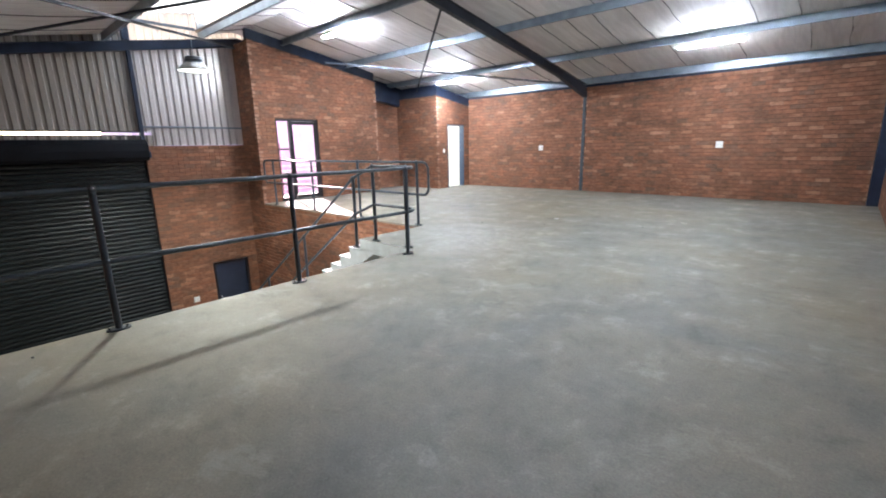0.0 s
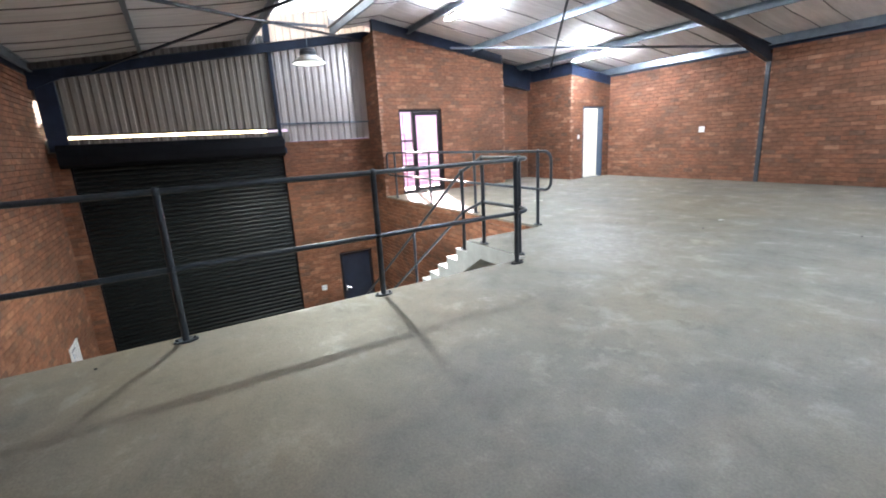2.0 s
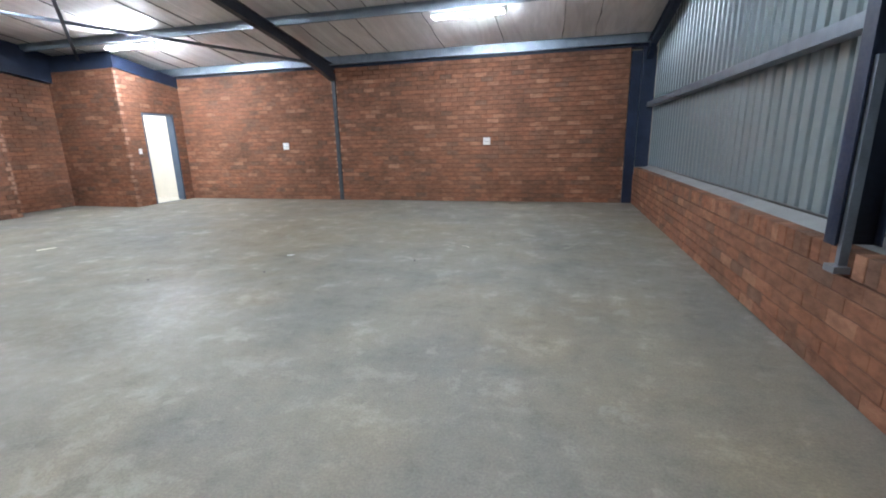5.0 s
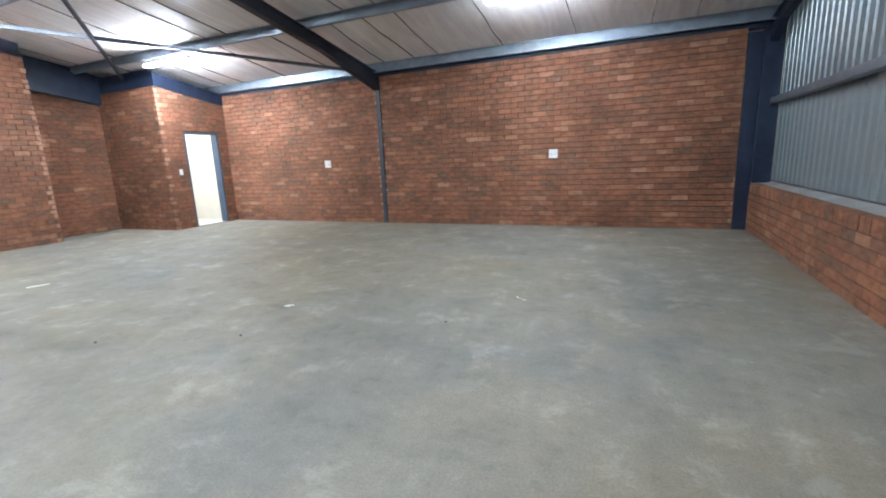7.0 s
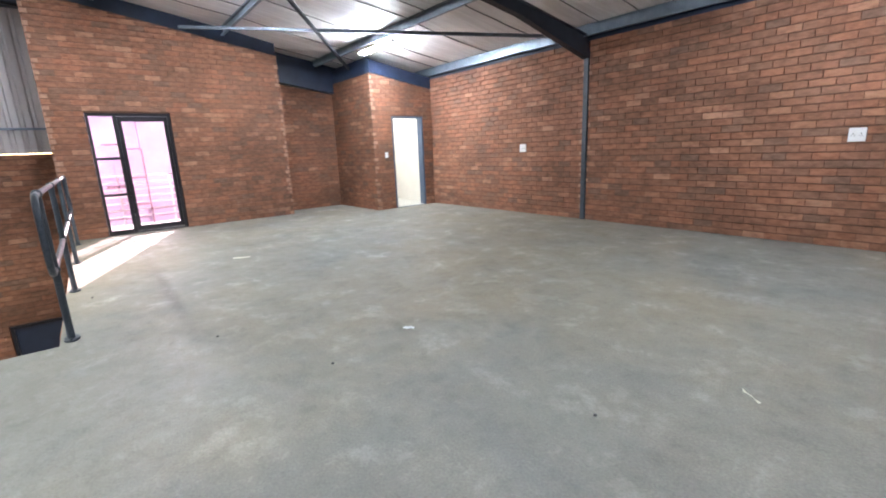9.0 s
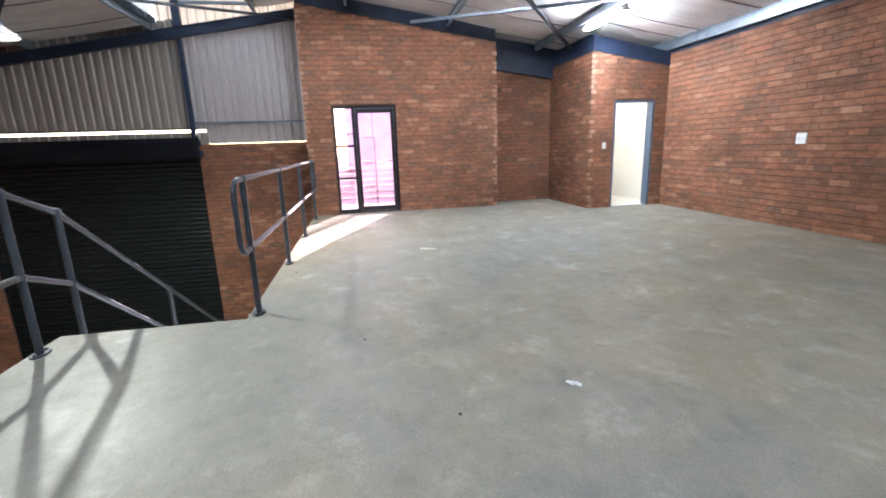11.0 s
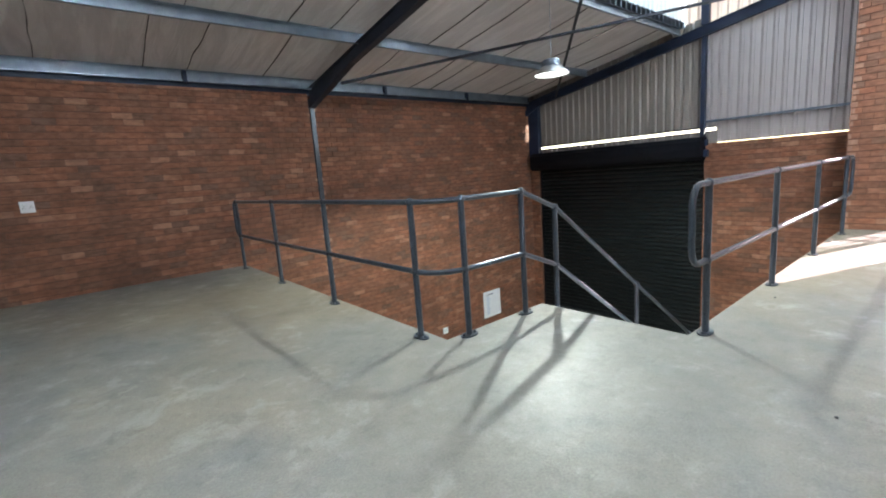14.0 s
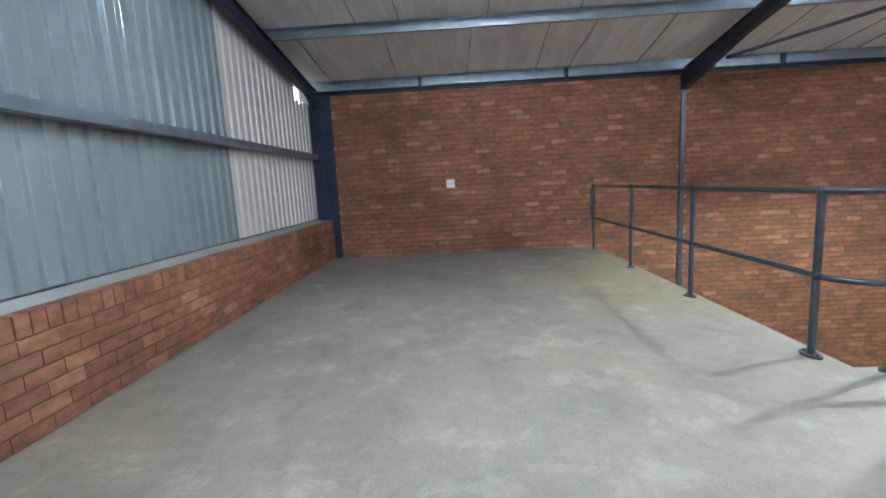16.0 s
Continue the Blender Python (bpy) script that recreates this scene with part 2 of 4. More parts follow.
ROOFLIGHT = translucent("fibreglass_rooflight", (0.72, 0.70, 0.67), (0.72, 0.72, 0.70), 0.72)
GABLE_LIGHT = translucent("aged_gable_sheet", (0.62, 0.58, 0.56), (0.62, 0.58, 0.55), 0.45)
# same zinc as over the shutter, lightened in colour for the rooflight on it
SHEET_ZINC_LIT = sheet_metal("rooflit_zinc_cladding", (0.52, 0.475, 0.46), 0.34, 0.35, (0.52, 0.42, 0.36))
TILE = plain("pale_floor_tile", (0.62, 0.62, 0.58), 0.4, vary=0.08, scale=4)
PINK_WALL = plain("rose_painted_wall", (0.58, 0.40, 0.50), 0.85, vary=0.3, scale=0.9)
BALCONY_RAIL = plain("white_balcony_rail", (0.88, 0.86, 0.87), 0.5, vary=0.08)
GROUND = plain("yard_paving", (0.24, 0.19, 0.16), 0.9, vary=0.25, scale=0.5, relief=0.4)
GATE_RED = plain("dark_red_gate_paint", (0.10, 0.012, 0.030), 0.5, vary=0.2)
CHROME = plain("chrome", (0.7, 0.7, 0.72), 0.12, 1.0, vary=0.05)


def lining_material():
    """Foil-faced roof lining: grey-white, wrinkled, with a faint weave."""
    m, nt, p = material("roof_lining_foil", 0.55, 0.0)
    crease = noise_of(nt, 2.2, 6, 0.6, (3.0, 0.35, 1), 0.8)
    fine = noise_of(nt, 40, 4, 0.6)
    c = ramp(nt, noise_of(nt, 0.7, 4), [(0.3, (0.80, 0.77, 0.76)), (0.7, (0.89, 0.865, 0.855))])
    # crease hollows get their shade mixed into the base colour too
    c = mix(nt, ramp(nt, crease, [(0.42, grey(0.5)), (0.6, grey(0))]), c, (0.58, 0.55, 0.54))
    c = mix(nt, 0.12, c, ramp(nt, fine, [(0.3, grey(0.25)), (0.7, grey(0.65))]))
    nt.links.new(c, p.inputs["Base Color"])
    bump(nt, p, crease, 0.55, 0.03)
    return m


LINING = lining_material()
# dark strips stand in for the shaded lap gaps of the lining
SEAM = plain("dark_lap_gap", (0.13, 0.12, 0.12), 0.8, vary=0.4, scale=5)


# ---- mesh helpers ----
def mesh_of(bm, name, mat, smooth=False):
    me = bpy.data.meshes.new(name)
    bmesh.ops.recalc_face_normals(bm, faces=bm.faces)
    bm.to_mesh(me)
    bm.free()
    me.materials.append(mat)
    if smooth:
        me.polygons.foreach_set("use_smooth", [True] * len(me.polygons))
        me.set_sharp_from_angle(angle=radians(40))
    return me


def part(name, bm, mat, parent=None, label="", smooth=False):
    ob = new(name, mesh_of(bm, name, mat, smooth))
    if parent is not None:
        ob.parent = parent
    return tagged(ob, label)


def thing(name, at, label, category, group="", kind=""):
    ob = new(name)
    ob.location = at
    ob.empty_display_size = 0.1
    return tagged(ob, label, category, group, kind)


def box(bm, lo, hi, bevel=0.0):
    v = [bm.verts.new((x, y, z)) for x in (lo[0], hi[0]) for y in (lo[1], hi[1]) for z in (lo[2], hi[2])]
    fs = [bm.faces.new([v[i] for i in q]) for q in ((0, 1, 3, 2), (4, 6, 7, 5), (0, 4, 5, 1), (2, 3, 7, 6), (0, 2, 6, 4), (1, 5, 7, 3))]
    if bevel:
        es = list({e for f in fs for e in f.edges})
        bmesh.ops.bevel(bm, geom=es, offset=bevel, segments=2, affect="EDGES", profile=0.5)
    return bm


def boxes(*pairs, bevel=0.0):
    bm = bmesh.new()
    for lo, hi in pairs:
        box(bm, lo, hi, bevel)
    return bm


def prism(bm, outline, a, b):
    """A closed bar: the outline (points of a cross-section as Vectors) carried from offset a to offset b."""
    n = len(outline)
    va = [bm.verts.new(Vector(p) + Vector(a)) for p in outline]
    vb = [bm.verts.new(Vector(p) + Vector(b)) for p in outline]
    bm.faces.new(va)
    bm.faces.new(vb[::-1])
    for i in range(n):
        bm.faces.new((va[i], vb[i], vb[(i + 1) % n], va[(i + 1) % n]))
    return bm


def tube(bm, path, radius, sides=12, caps=True):
    """A round pipe along a path of points."""
    pts = [Vector(p) for p in path]
    rings = []
    ref = None
    for i, p in enumerate(pts):
        d = (pts[min(i + 1, len(pts) - 1)] - pts[max(i - 1, 0)]).normalized()
        if ref is None:
            ref = d.orthogonal().normalized()
        ref = (ref - d * ref.dot(d)).normalized()
        side = d.cross(ref)
        r = radius[i] if isinstance(radius, (list, tuple)) else radius
        rings.append([bm.verts.new(p + r * (math.cos(k * math.tau / sides) * ref + math.sin(k * math.tau / sides) * side)) for k in range(sides)])
    for a, b in zip(rings, rings[1:]):
        for k in range(sides):
            bm.faces.new((a[k], a[(k + 1) % sides], b[(k + 1) % sides], b[k]))
    if caps:
        bm.faces.new(rings[0][::-1])
        bm.faces.new(rings[-1])
    return bm


def lathe(bm, profile, centre, sides=32):
    """A turned shape: (radius, height) pairs round a vertical axis."""
    c = Vector(centre)
    rings = [[bm.verts.new(c + Vector((r * math.cos(k * math.tau / sides), r * math.sin(k * math.tau / sides), h))) for k in range(sides)] for r, h in profile]
    for a, b in zip(rings, rings[1:]):
        for k in range(sides):
            bm.faces.new((a[k], a[(k + 1) % sides], b[(k + 1) % sides], b[k]))
    return bm


def arc(centre, r, a0, a1, u, v, n=8):
    c, u, v = Vector(centre), Vector(u), Vector(v)
    return [c + r * (math.cos(a) * u + math.sin(a) * v) for a in (a0 + (a1 - a0) * i / n for i in range(n + 1))]


# ---- brickwork ----
BL, BH, GAP, ROW = 0.2460, 0.0810, 0.0035, 0.0915
BRICK_FACES = [(0, 1, 5, 4), (1, 2, 6, 5), (2, 3, 7, 6), (3, 0, 4, 7), (4, 5, 9, 8), (5, 6, 10, 9), (6, 7, 11, 10), (7, 4, 8, 11), (8, 9, 10, 11)]


def brick_points(u0, u1, v0, v1, proud):
    """Twelve corners of a brick's shown end: root, arris and face (u, v, depth out of the wall)."""
    e = 0.0035
    quad = lambda i, d: [(u0 + i * 0.3, v0 + i, d), (u1 - i * 0.3, v0 + i, d), (u1 - i * 0.3, v1 - i, d), (u0 + i * 0.3, v1 - i, d)]
    return quad(0, -0.012) + quad(0, proud - e) + quad(e, proud)


def brick_wall(name, origin, u_axis, normal, length, top, label, holes=(), near=None, thick=0.22, bottom=0.0, seed=1, bond=0.0, row=ROW):
    """A wall with stretcher-bond face bricks on its shown side. top(u): its height; holes: (u0, u1, v0, v1); near: the stretch whose bricks are single."""
    rng = random.Random(seed)
    o, u, n, w = Vector(origin), Vector(u_axis), Vector(normal), Vector((0, 0, 1))
    at = lambda a, b, d: o + u * a + w * b + n * d
    cuts = sorted({0.0, length, *[c for h in holes for c in h[:2] if 0 < c < length]})
    bm = bmesh.new()
    for a, b in zip(cuts, cuts[1:]):
        blocks = sorted((h[2], h[3]) for h in holes if h[0] < (a + b) / 2 < h[1])
        lo = bottom
        spans = []
        for h0, h1 in blocks:
            if h0 > lo:
                spans.append((lo, h0, h0))
            lo = max(lo, h1)
        if lo < min(top(a), top(b)) - 0.001:
            spans.append((lo, top(a), top(b)))
        for v0, va, vb in spans:
            prism(bm, [at(a, v0, 0), at(b, v0, 0), at(b, vb, 0), at(a, va, 0)], (0, 0, 0), -n * thick)
    wall = part(name, bm, MORTAR)
    tagged(wall, label, "brick wall", kind="structure")
    full, rest = [], []
    rows = int((max(top(0), top(length)) - bottom) / row) + 2
    for r in range(rows):
        v0 = bottom + 0.005 + r * row
        start = -((r % 2) * 0.125 + bond)
        k = 0
        while True:
            u0 = start + k * (BL + GAP)
            k += 1
            if u0 >= length:
                break
            segs = [(max(u0, 0.002), min(u0 + BL, length - 0.002))]
            v1 = v0 + row - (ROW - BH)
            for h in holes:
                if v1 > h[2] + 0.012 and v0 < h[3] - 0.012:
                    cut = []
                    for a, b in segs:
                        if h[1] <= a or h[0] >= b:
                            cut.append((a, b))
                        else:
                            if h[0] - a > 0.025:
                                cut.append((a, h[0] - 0.003))
                            if b - h[1] > 0.025:
                                cut.append((h[1] + 0.003, b))
                    segs = cut
            for a, b in segs:
                t = min(top(a), top(b)) - 0.004
                hi = min(v1, t)
                if b - a < 0.02 or hi - v0 < 0.02:
                    continue
                whole = b - a > BL - 0.001 and hi == v1
                inside = near and near[0] < (a + b) / 2 < near[1] and near[2] < v0 < near[3]
                proud = 0.012 + rng.random() * 0.004
                if whole and inside and len(full) < 300:
                    full.append((a, v0, proud))
                else:
                    rest.append((a, b, v0, hi, proud))
    if rest:
        verts, faces = [], []
        for a, b, v0, v1, pr in rest:
            i = len(verts)
            j = rng.uniform(-0.0015, 0.0015)
            verts += [at(x, y + j, d) for x, y, d in brick_points(a, b, v0, v1, pr)]
            faces += [[i + q for q in f] for f in BRICK_FACES]
        me = bpy.data.meshes.new("brickwork")
        me.from_pydata(verts, [], faces)
        me.materials.append(BRICK_REST)
        bmx = bmesh.new()
        bmx.from_mesh(me)
        bmesh.ops.recalc_face_normals(bmx, faces=bmx.faces)
        bmx.to_mesh(me)
        bmx.free()
        ob = new("brickwork", me)
        ob.parent = wall
        tagged(ob, kind="stuff")
    SINGLE.append((wall, at(0, 0, 0), u, n, full, (row - (ROW - BH)) / BH))
    return wall


SINGLE = []


# ---- the setting ----
# mezzanine slab, cut round the stairwell
bm = bmesh.new()
outline = [(1.42, Y_SOUTH - 0.2), (1.42, Y_NORTH + 0.2), (-11.75, Y_NORTH + 0.2), (-11.75, 9.8), (-10.80, 9.8), (-10.80, Y_VOID), (X_STAIR, Y_VOID),
           (X_STAIR, Y_STAIR), (X_EDGE, Y_STAIR), (X_EDGE, Y_SOUTH - 0.2)]
prism(bm, [(x, y, 0) for x, y in outline], (0, 0, 0), (0, 0, -0.15))
part("floor", bm, FLOOR)
tagged(bpy.data.objects["floor"], "power-floated grey concrete mezzanine floor with stains", "floor", kind="structure")
part("ground_floor", boxes(((-11.8, -1.4, Z_LOW - 0.2), (1.4, 13.1, Z_LOW))), FLOOR_LOW)
tagged(bpy.data.objects["ground_floor"], "grey concrete floor of the hall below", "floor", kind="structure")
# unseen wall, added to close off the open space below the mezzanine
part("mezzanine_closing_wall", boxes(((X_EDGE - 0.02, Y_SOUTH, Z_LOW), (X_EDGE + 0.1, Y_STAIR, -0.152))), PLAIN_WALL)
tagged(bpy.data.objects["mezzanine_closing_wall"], "unseen plain wall added to close the space under the mezzanine", "wall", kind="structure")
# closes the cavity; its dark colour stands for the shade below the landing
part("wall_under_stair", boxes(((X_EDGE - 0.02, Y_STAIR, Z_LOW), (X_EDGE + 0.1, Y_VOID, -0.152)), ((X_STAIR + 0.03, Y_VOID, Z_LOW), (X_EDGE + 0.1, Y_VOID + 0.1, -0.152))), STAIR_SHADE)
tagged(bpy.data.objects["wall_under_stair"], "wall behind the stair head, coloured dark for the shade there", "wall", kind="structure")
part("landing_fascia", boxes(((X_STAIR + 0.001, Y_STAIR - 0.006, -0.152), (X_EDGE - 0.001, Y_STAIR - 0.0005, -0.004)), ((X_STAIR + 0.325, Y_STAIR - 0.006, -0.20), (X_EDGE - 0.022, Y_VOID - 0.012, -0.153))), STAIR_PAINT)
tagged(bpy.data.objects["landing_fascia"], "pale painted edge of the landing slab", "fascia", kind="structure")

COL = -5.30
N_TOP, S_TOP = 2.925, 2.95
brick_wall("wall_north", (X_WC, Y_NORTH, 0), (1, 0, 0), (0, -1, 0), 0.90 - X_WC, lambda u: N_TOP, "long red-brown face-brick wall with white sockets",
           holes=[(COL - 0.048 - X_WC, COL + 0.048 - X_WC, -1, 4)], near=(2.2, 9.9, 0.85, 1.85), seed=3)
X_TAIL = -11.98      # the south wall runs on past the gable
brick_wall("wall_south", (X_TAIL, Y_SOUTH, 0), (1, 0, 0), (0, 1, 0), 0.95 - X_TAIL, lambda u: S_TOP, "tall red-brown face-brick wall beside the stairwell",
           holes=[(COL - 0.048 - X_TAIL, COL + 0.048 - X_TAIL, -5, 4)], near=(5.57, 12.97, 0.35, 1.75), bottom=Z_LOW, seed=4)
block_top = lambda u: roof_z(Y_VOID + 0.07 + u) - 0.27
brick_wall("wall_balcony", (X_BLOCK, Y_VOID, 0), (0, 1, 0), (1, 0, 0), 3.93, block_top, "red face-brick wall with a glazed balcony door",
           holes=[(0.515, 1.795, -0.01, 2.175)], near=(0.0, 3.93, 0.0, 2.9), seed=5)
brick_wall("wall_block_side", (X_WEST, Y_VOID, 0), (1, 0, 0), (0, -1, 0), X_BLOCK - X_WEST - 0.004, lambda u: 4.0, "narrow red brick return beside the cladding",
           near=(0, 0.84, 0, 3.9), bottom=Z_LOW, seed=6, thick=0.2)
brick_wall("wall_stairwell", (X_BLOCK, Y_VOID, 0), (1, 0, 0), (0, -1, 0), X_STAIR - X_BLOCK + 0.03, lambda u: -0.03, "red face-brick wall dropping beside the concrete stair",
           near=(0.2, 5.9, -1.9, 0), bottom=Z_LOW, seed=7, thick=0.2)
brick_wall("wall_recess", (-11.45, 9.75, 0), (0, 1, 0), (1, 0, 0), Y_WC - 9.75, lambda u: 2.96 - 0.142 * u, "shaded red brick wall at the back of the recess",
           near=(0, 1.6, 0, 2.5), seed=8)
brick_wall("wall_washroom_side", (-11.45, Y_WC, 0), (1, 0, 0), (0, -1, 0), X_WC + 11.45 - 0.004, lambda u: 2.97, "red brick side wall of the washroom",
           near=(0.0, 1.9, 0, 3.0), seed=9, thick=0.11)
brick_wall("wall_washroom_front", (X_WC, Y_WC, 0), (0, 1, 0), (1, 0, 0), Y_NORTH - Y_WC, lambda u: 2.98 - PITCH * u, "red brick washroom front with a doorway",
           holes=[(0.485, 1.365, -0.01, 2.085)], near=(0, 1.65, 0, 3), seed=10, thick=0.16)
brick_wall("wall_west", (X_WEST, Y_SOUTH, 0), (0, 1, 0), (1, 0, 0), Y_VOID - Y_SOUTH, lambda u: 1.52, "red brick gable wall round the roller shutter",
           holes=[(0.30, 4.46, -4, 2), (5.58, 6.50, -4, -1.52)], near=(4.6, 7.0, -3.6, 1.6), bottom=Z_LOW, seed=11)
brick_wall("wall_east", (X_EAST, Y_NORTH, 0), (0, -1, 0), (-1, 0, 0), Y_NORTH - Y_SOUTH, lambda u: 0.582, "low red face-brick wall under green-grey cladding",
           near=(0.3, 14.0, 0, 0.6), seed=12, thick=0.30, row=0.0965)
# pale mortar dabs where courses meet the steel columns
bm = bmesh.new()
rng = random.Random(77)
for y, sgn, z0 in ((Y_NORTH, -1, 0.0), (Y_SOUTH, 1, Z_LOW)):
    for x, sides in ((COL, (-1, 1)), (0.95 if sgn < 0 else 1.0, (-1,))):
        for side in sides:
            edge = x + side * 0.050
            z = z0 + 0.012
            while z < 2.85:
                if rng.random() < 0.62:
                    w = rng.uniform(0.02, 0.055)
                    a, b = sorted((edge, edge + side * w))
                    f = y + sgn * rng.uniform(0.013, 0.018)
                    box(bm, (a, min(y, f), z + rng.uniform(0, 0.01)), (b, max(y, f), z + rng.uniform(0.045, 0.075)))
                z += ROW * rng.choice((1, 2, 2))
# on the wall corners pale dabs paint in lit brick ends and lime
for cx, cy, sx, sy, top in ((X_WC, Y_WC, -1, 1, 2.9), (X_BLOCK, Y_VOID + 3.93, 0, -1, 3.25), (X_BLOCK, Y_VOID, -1, 1, 3.9)):
    z, r = 0.008, 0
    while z < top:
        if rng.random() < 0.66:
            w = rng.uniform(0.02, 0.045) if r % 2 else rng.uniform(0.05, 0.10)
            f = rng.uniform(0.0165, 0.019)
            a, b = sorted((cy - sy * 0.013, cy + sy * w))
            box(bm, (cx, a, z), (cx + f, b, z + rng.uniform(0.06, 0.075)))
            if sx and rng.random() < 0.6:
                box(bm, (cx - rng.uniform(0.03, 0.09), cy - sy * f, z), (cx + 0.012, cy, z + rng.uniform(0.06, 0.075)))
        z, r = z + ROW, r + 1
dabs = part("mortar_and_lit_end_dabs", bm, MORTAR_LIT_ENDS, bpy.data.objects["wall_north"])
tagged(dabs, kind="stuff")

# rowlock course on the low wall: bricks on edge across its top
row_verts, row_faces, rng = [], [], random.Random(5)
ROWLOCK = []
y = Y_SOUTH + 0.004
while y < Y_NORTH - 0.08:
    if 3.0 < y < 12.0:
        ROWLOCK.append(y)
    else:
        i = len(row_verts)
        pr = rng.uniform(-0.002, 0.003)
        row_verts += [(X_EAST - 0.008 - pr, a, b) for a, b in ((y, 0.584), (y + 0.091, 0.584), (y + 0.091, 0.712), (y, 0.712))]
        row_verts += [(X_EAST + 0.105, a, b) for a, b in ((y, 0.584), (y + 0.091, 0.584), (y + 0.091, 0.712), (y, 0.712))]
        row_faces += [[i + q for q in f] for f in ((0, 3, 2, 1), (4, 5, 6, 7), (0, 1, 5, 4), (3, 7, 6, 2), (0, 4, 7, 3), (1, 2, 6, 5))]
    y += 0.0985
me = bpy.data.meshes.new("rowlock_course")
me.from_pydata(row_verts, [], row_faces)
me.materials.append(BRICK_REST)
ob = new("rowlock_course", me)
ob.parent = bpy.data.objects["wall_east"]
tagged(ob, kind="stuff")
sill = part("sill_bed", boxes(((X_EAST + 0.004, Y_SOUTH, 0.582), (X_EAST + 0.10, Y_NORTH, 0.700))), MORTAR, bpy.data.objects["wall_east"])
bm = bmesh.new()
prism(bm, [(X_EAST + 0.106, 0, 0.582), (X_EAST + 0.106, 0, 0.708), (X_EAST + 0.262, 0, 0.752), (X_EAST + 0.262, 0, 0.582)], (0, Y_SOUTH, 0), (0, Y_NORTH, 0))
tagged(part("window_sill", bm, CEMENT), "grey cement sill behind the brick edge", "sill", kind="structure")
# black strip drawn in for the dark gap below the sheets
bm = boxes(((X_EAST + 0.250, Y_SOUTH, 0.60), (X_EAST + 0.31, Y_NORTH, 0.764)))
tagged(part("sheet_gap_strip", bm, PLASTIC_DARK), "black strip standing for the dark gap under the cladding", "trim", kind="structure")

# plain outer shells that close the place
shell = part("wall_shell", boxes(((-11.85, Y_NORTH + 0.22, Z_LOW), (1.6, Y_NORTH + 0.3, 3.3)), ((-11.85, Y_SOUTH - 0.32, Z_LOW), (1.6, Y_SOUTH - 0.24, 3.3)),
                                 ((1.52, Y_SOUTH - 0.3, Z_LOW), (1.6, Y_NORTH + 0.3, 0.7)), ((-11.68, Y_NORTH, 0), (X_WC, Y_NORTH + 0.2, 3.2)),
                                 ((X_BLOCK - 0.9, 9.56, 0), (X_BLOCK - 0.13, 9.74, 3.6))), PLAIN_WALL)
bm = bmesh.new()
prism(bm, [(0, 9.56, -0.2), (0, Y_NORTH + 0.2, -0.2), (0, Y_NORTH + 0.2, roof_z(Y_NORTH + 0.2) + 0.05), (0, 9.56, roof_z(9.56) + 0.05)], (-11.67, 0, 0), (-11.47, 0, 0))
tagged(part("wall_shell", bm, STEEL_DARK), "dark painted gable closing above the recess", "wall", kind="structure")
tagged(shell, "plain outer walls of the building", "wall", kind="structure")
# dark strips close the eaves and stand for the shade above the brick
part("eave_shade_strip", boxes(((X_WC - 0.1, Y_NORTH - 0.0, N_TOP), (1.3, Y_NORTH + 0.2, 3.2)), ((X_WEST - 0.1, Y_SOUTH - 0.22, S_TOP), (1.3, Y_SOUTH, 3.2))), STEEL_DARK)
tagged(bpy.data.objects["eave_shade_strip"], "dark strip standing for the shaded gap between wall top and roof", "trim", kind="structure")


# ---- roof ----
def lining(name, y0, y1, x0, x1, skip=()):
    """Roof lining between two purlins: sags between straps; lapped strips show as dark wavy lines."""
    bm, bs = bmesh.new(), bmesh.new()
    nx, ny = int((x1 - x0) / 0.1), 14
    rng = random.Random(int(y0 * 10) + 50)
    phase = rng.uniform(0, 6)

    def z(x, y):
        s = (y - y0) / (y1 - y0)
        sag = 0.030 * math.sin(math.pi * s) * (0.75 + 0.25 * math.sin(x * 5.2 + phase))
        return roof_z(y) - sag + 0.008 * noise.noise((x * 1.5, y * 1.5, phase))

    grid = [[bm.verts.new((x0 + (x1 - x0) * i / nx, y0 + (y1 - y0) * j / ny, z(x0 + (x1 - x0) * i / nx, y0 + (y1 - y0) * j / ny))) for j in range(ny + 1)] for i in range(nx + 1)]
    for i in range(nx):
        for j in range(ny):
            bm.faces.new((grid[i][j], grid[i + 1][j], grid[i + 1][j + 1], grid[i][j + 1]))
    x = x0 + 0.35 + rng.uniform(0, 0.3)
    while x < x1 - 0.2:
        w = rng.uniform(0.004, 0.010)
        lean = rng.uniform(-0.06, 0.06)
        pts = []
        for j in range(ny + 1):
            yy = y0 + (y1 - y0) * j / ny
            xx = x + lean * j / ny + 0.025 * noise.noise((x * 3, yy * 2.0, 3.1))
            ww = w * (0.4 + 0.9 * abs(noise.noise((x * 7, yy * 3.0, 1.0))) * 2)
            zz = z(xx, yy) - 0.010
            pts.append((bs.verts.new((xx - ww, yy, zz + 0.01)), bs.verts.new((xx, yy, zz - 0.006)), bs.verts.new((xx + ww, yy, zz + 0.01))))
        for a, b in zip(pts, pts[1:]):
            bs.faces.new((a[0], a[1], b[1], b[0]))
            bs.faces.new((a[1], a[2], b[2], b[1]))
        x += rng.choice((1.2, 1.2, 0.6)) + rng.uniform(-0.05, 0.05)
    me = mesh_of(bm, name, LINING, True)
    ms = mesh_of(bs, name + "_seams", SEAM)
    me.materials.append(SEAM)
    b2 = bmesh.new()
    b2.from_mesh(me)
    n0 = len(b2.faces)
    b2.from_mesh(ms)
    b2.faces.ensure_lookup_table()
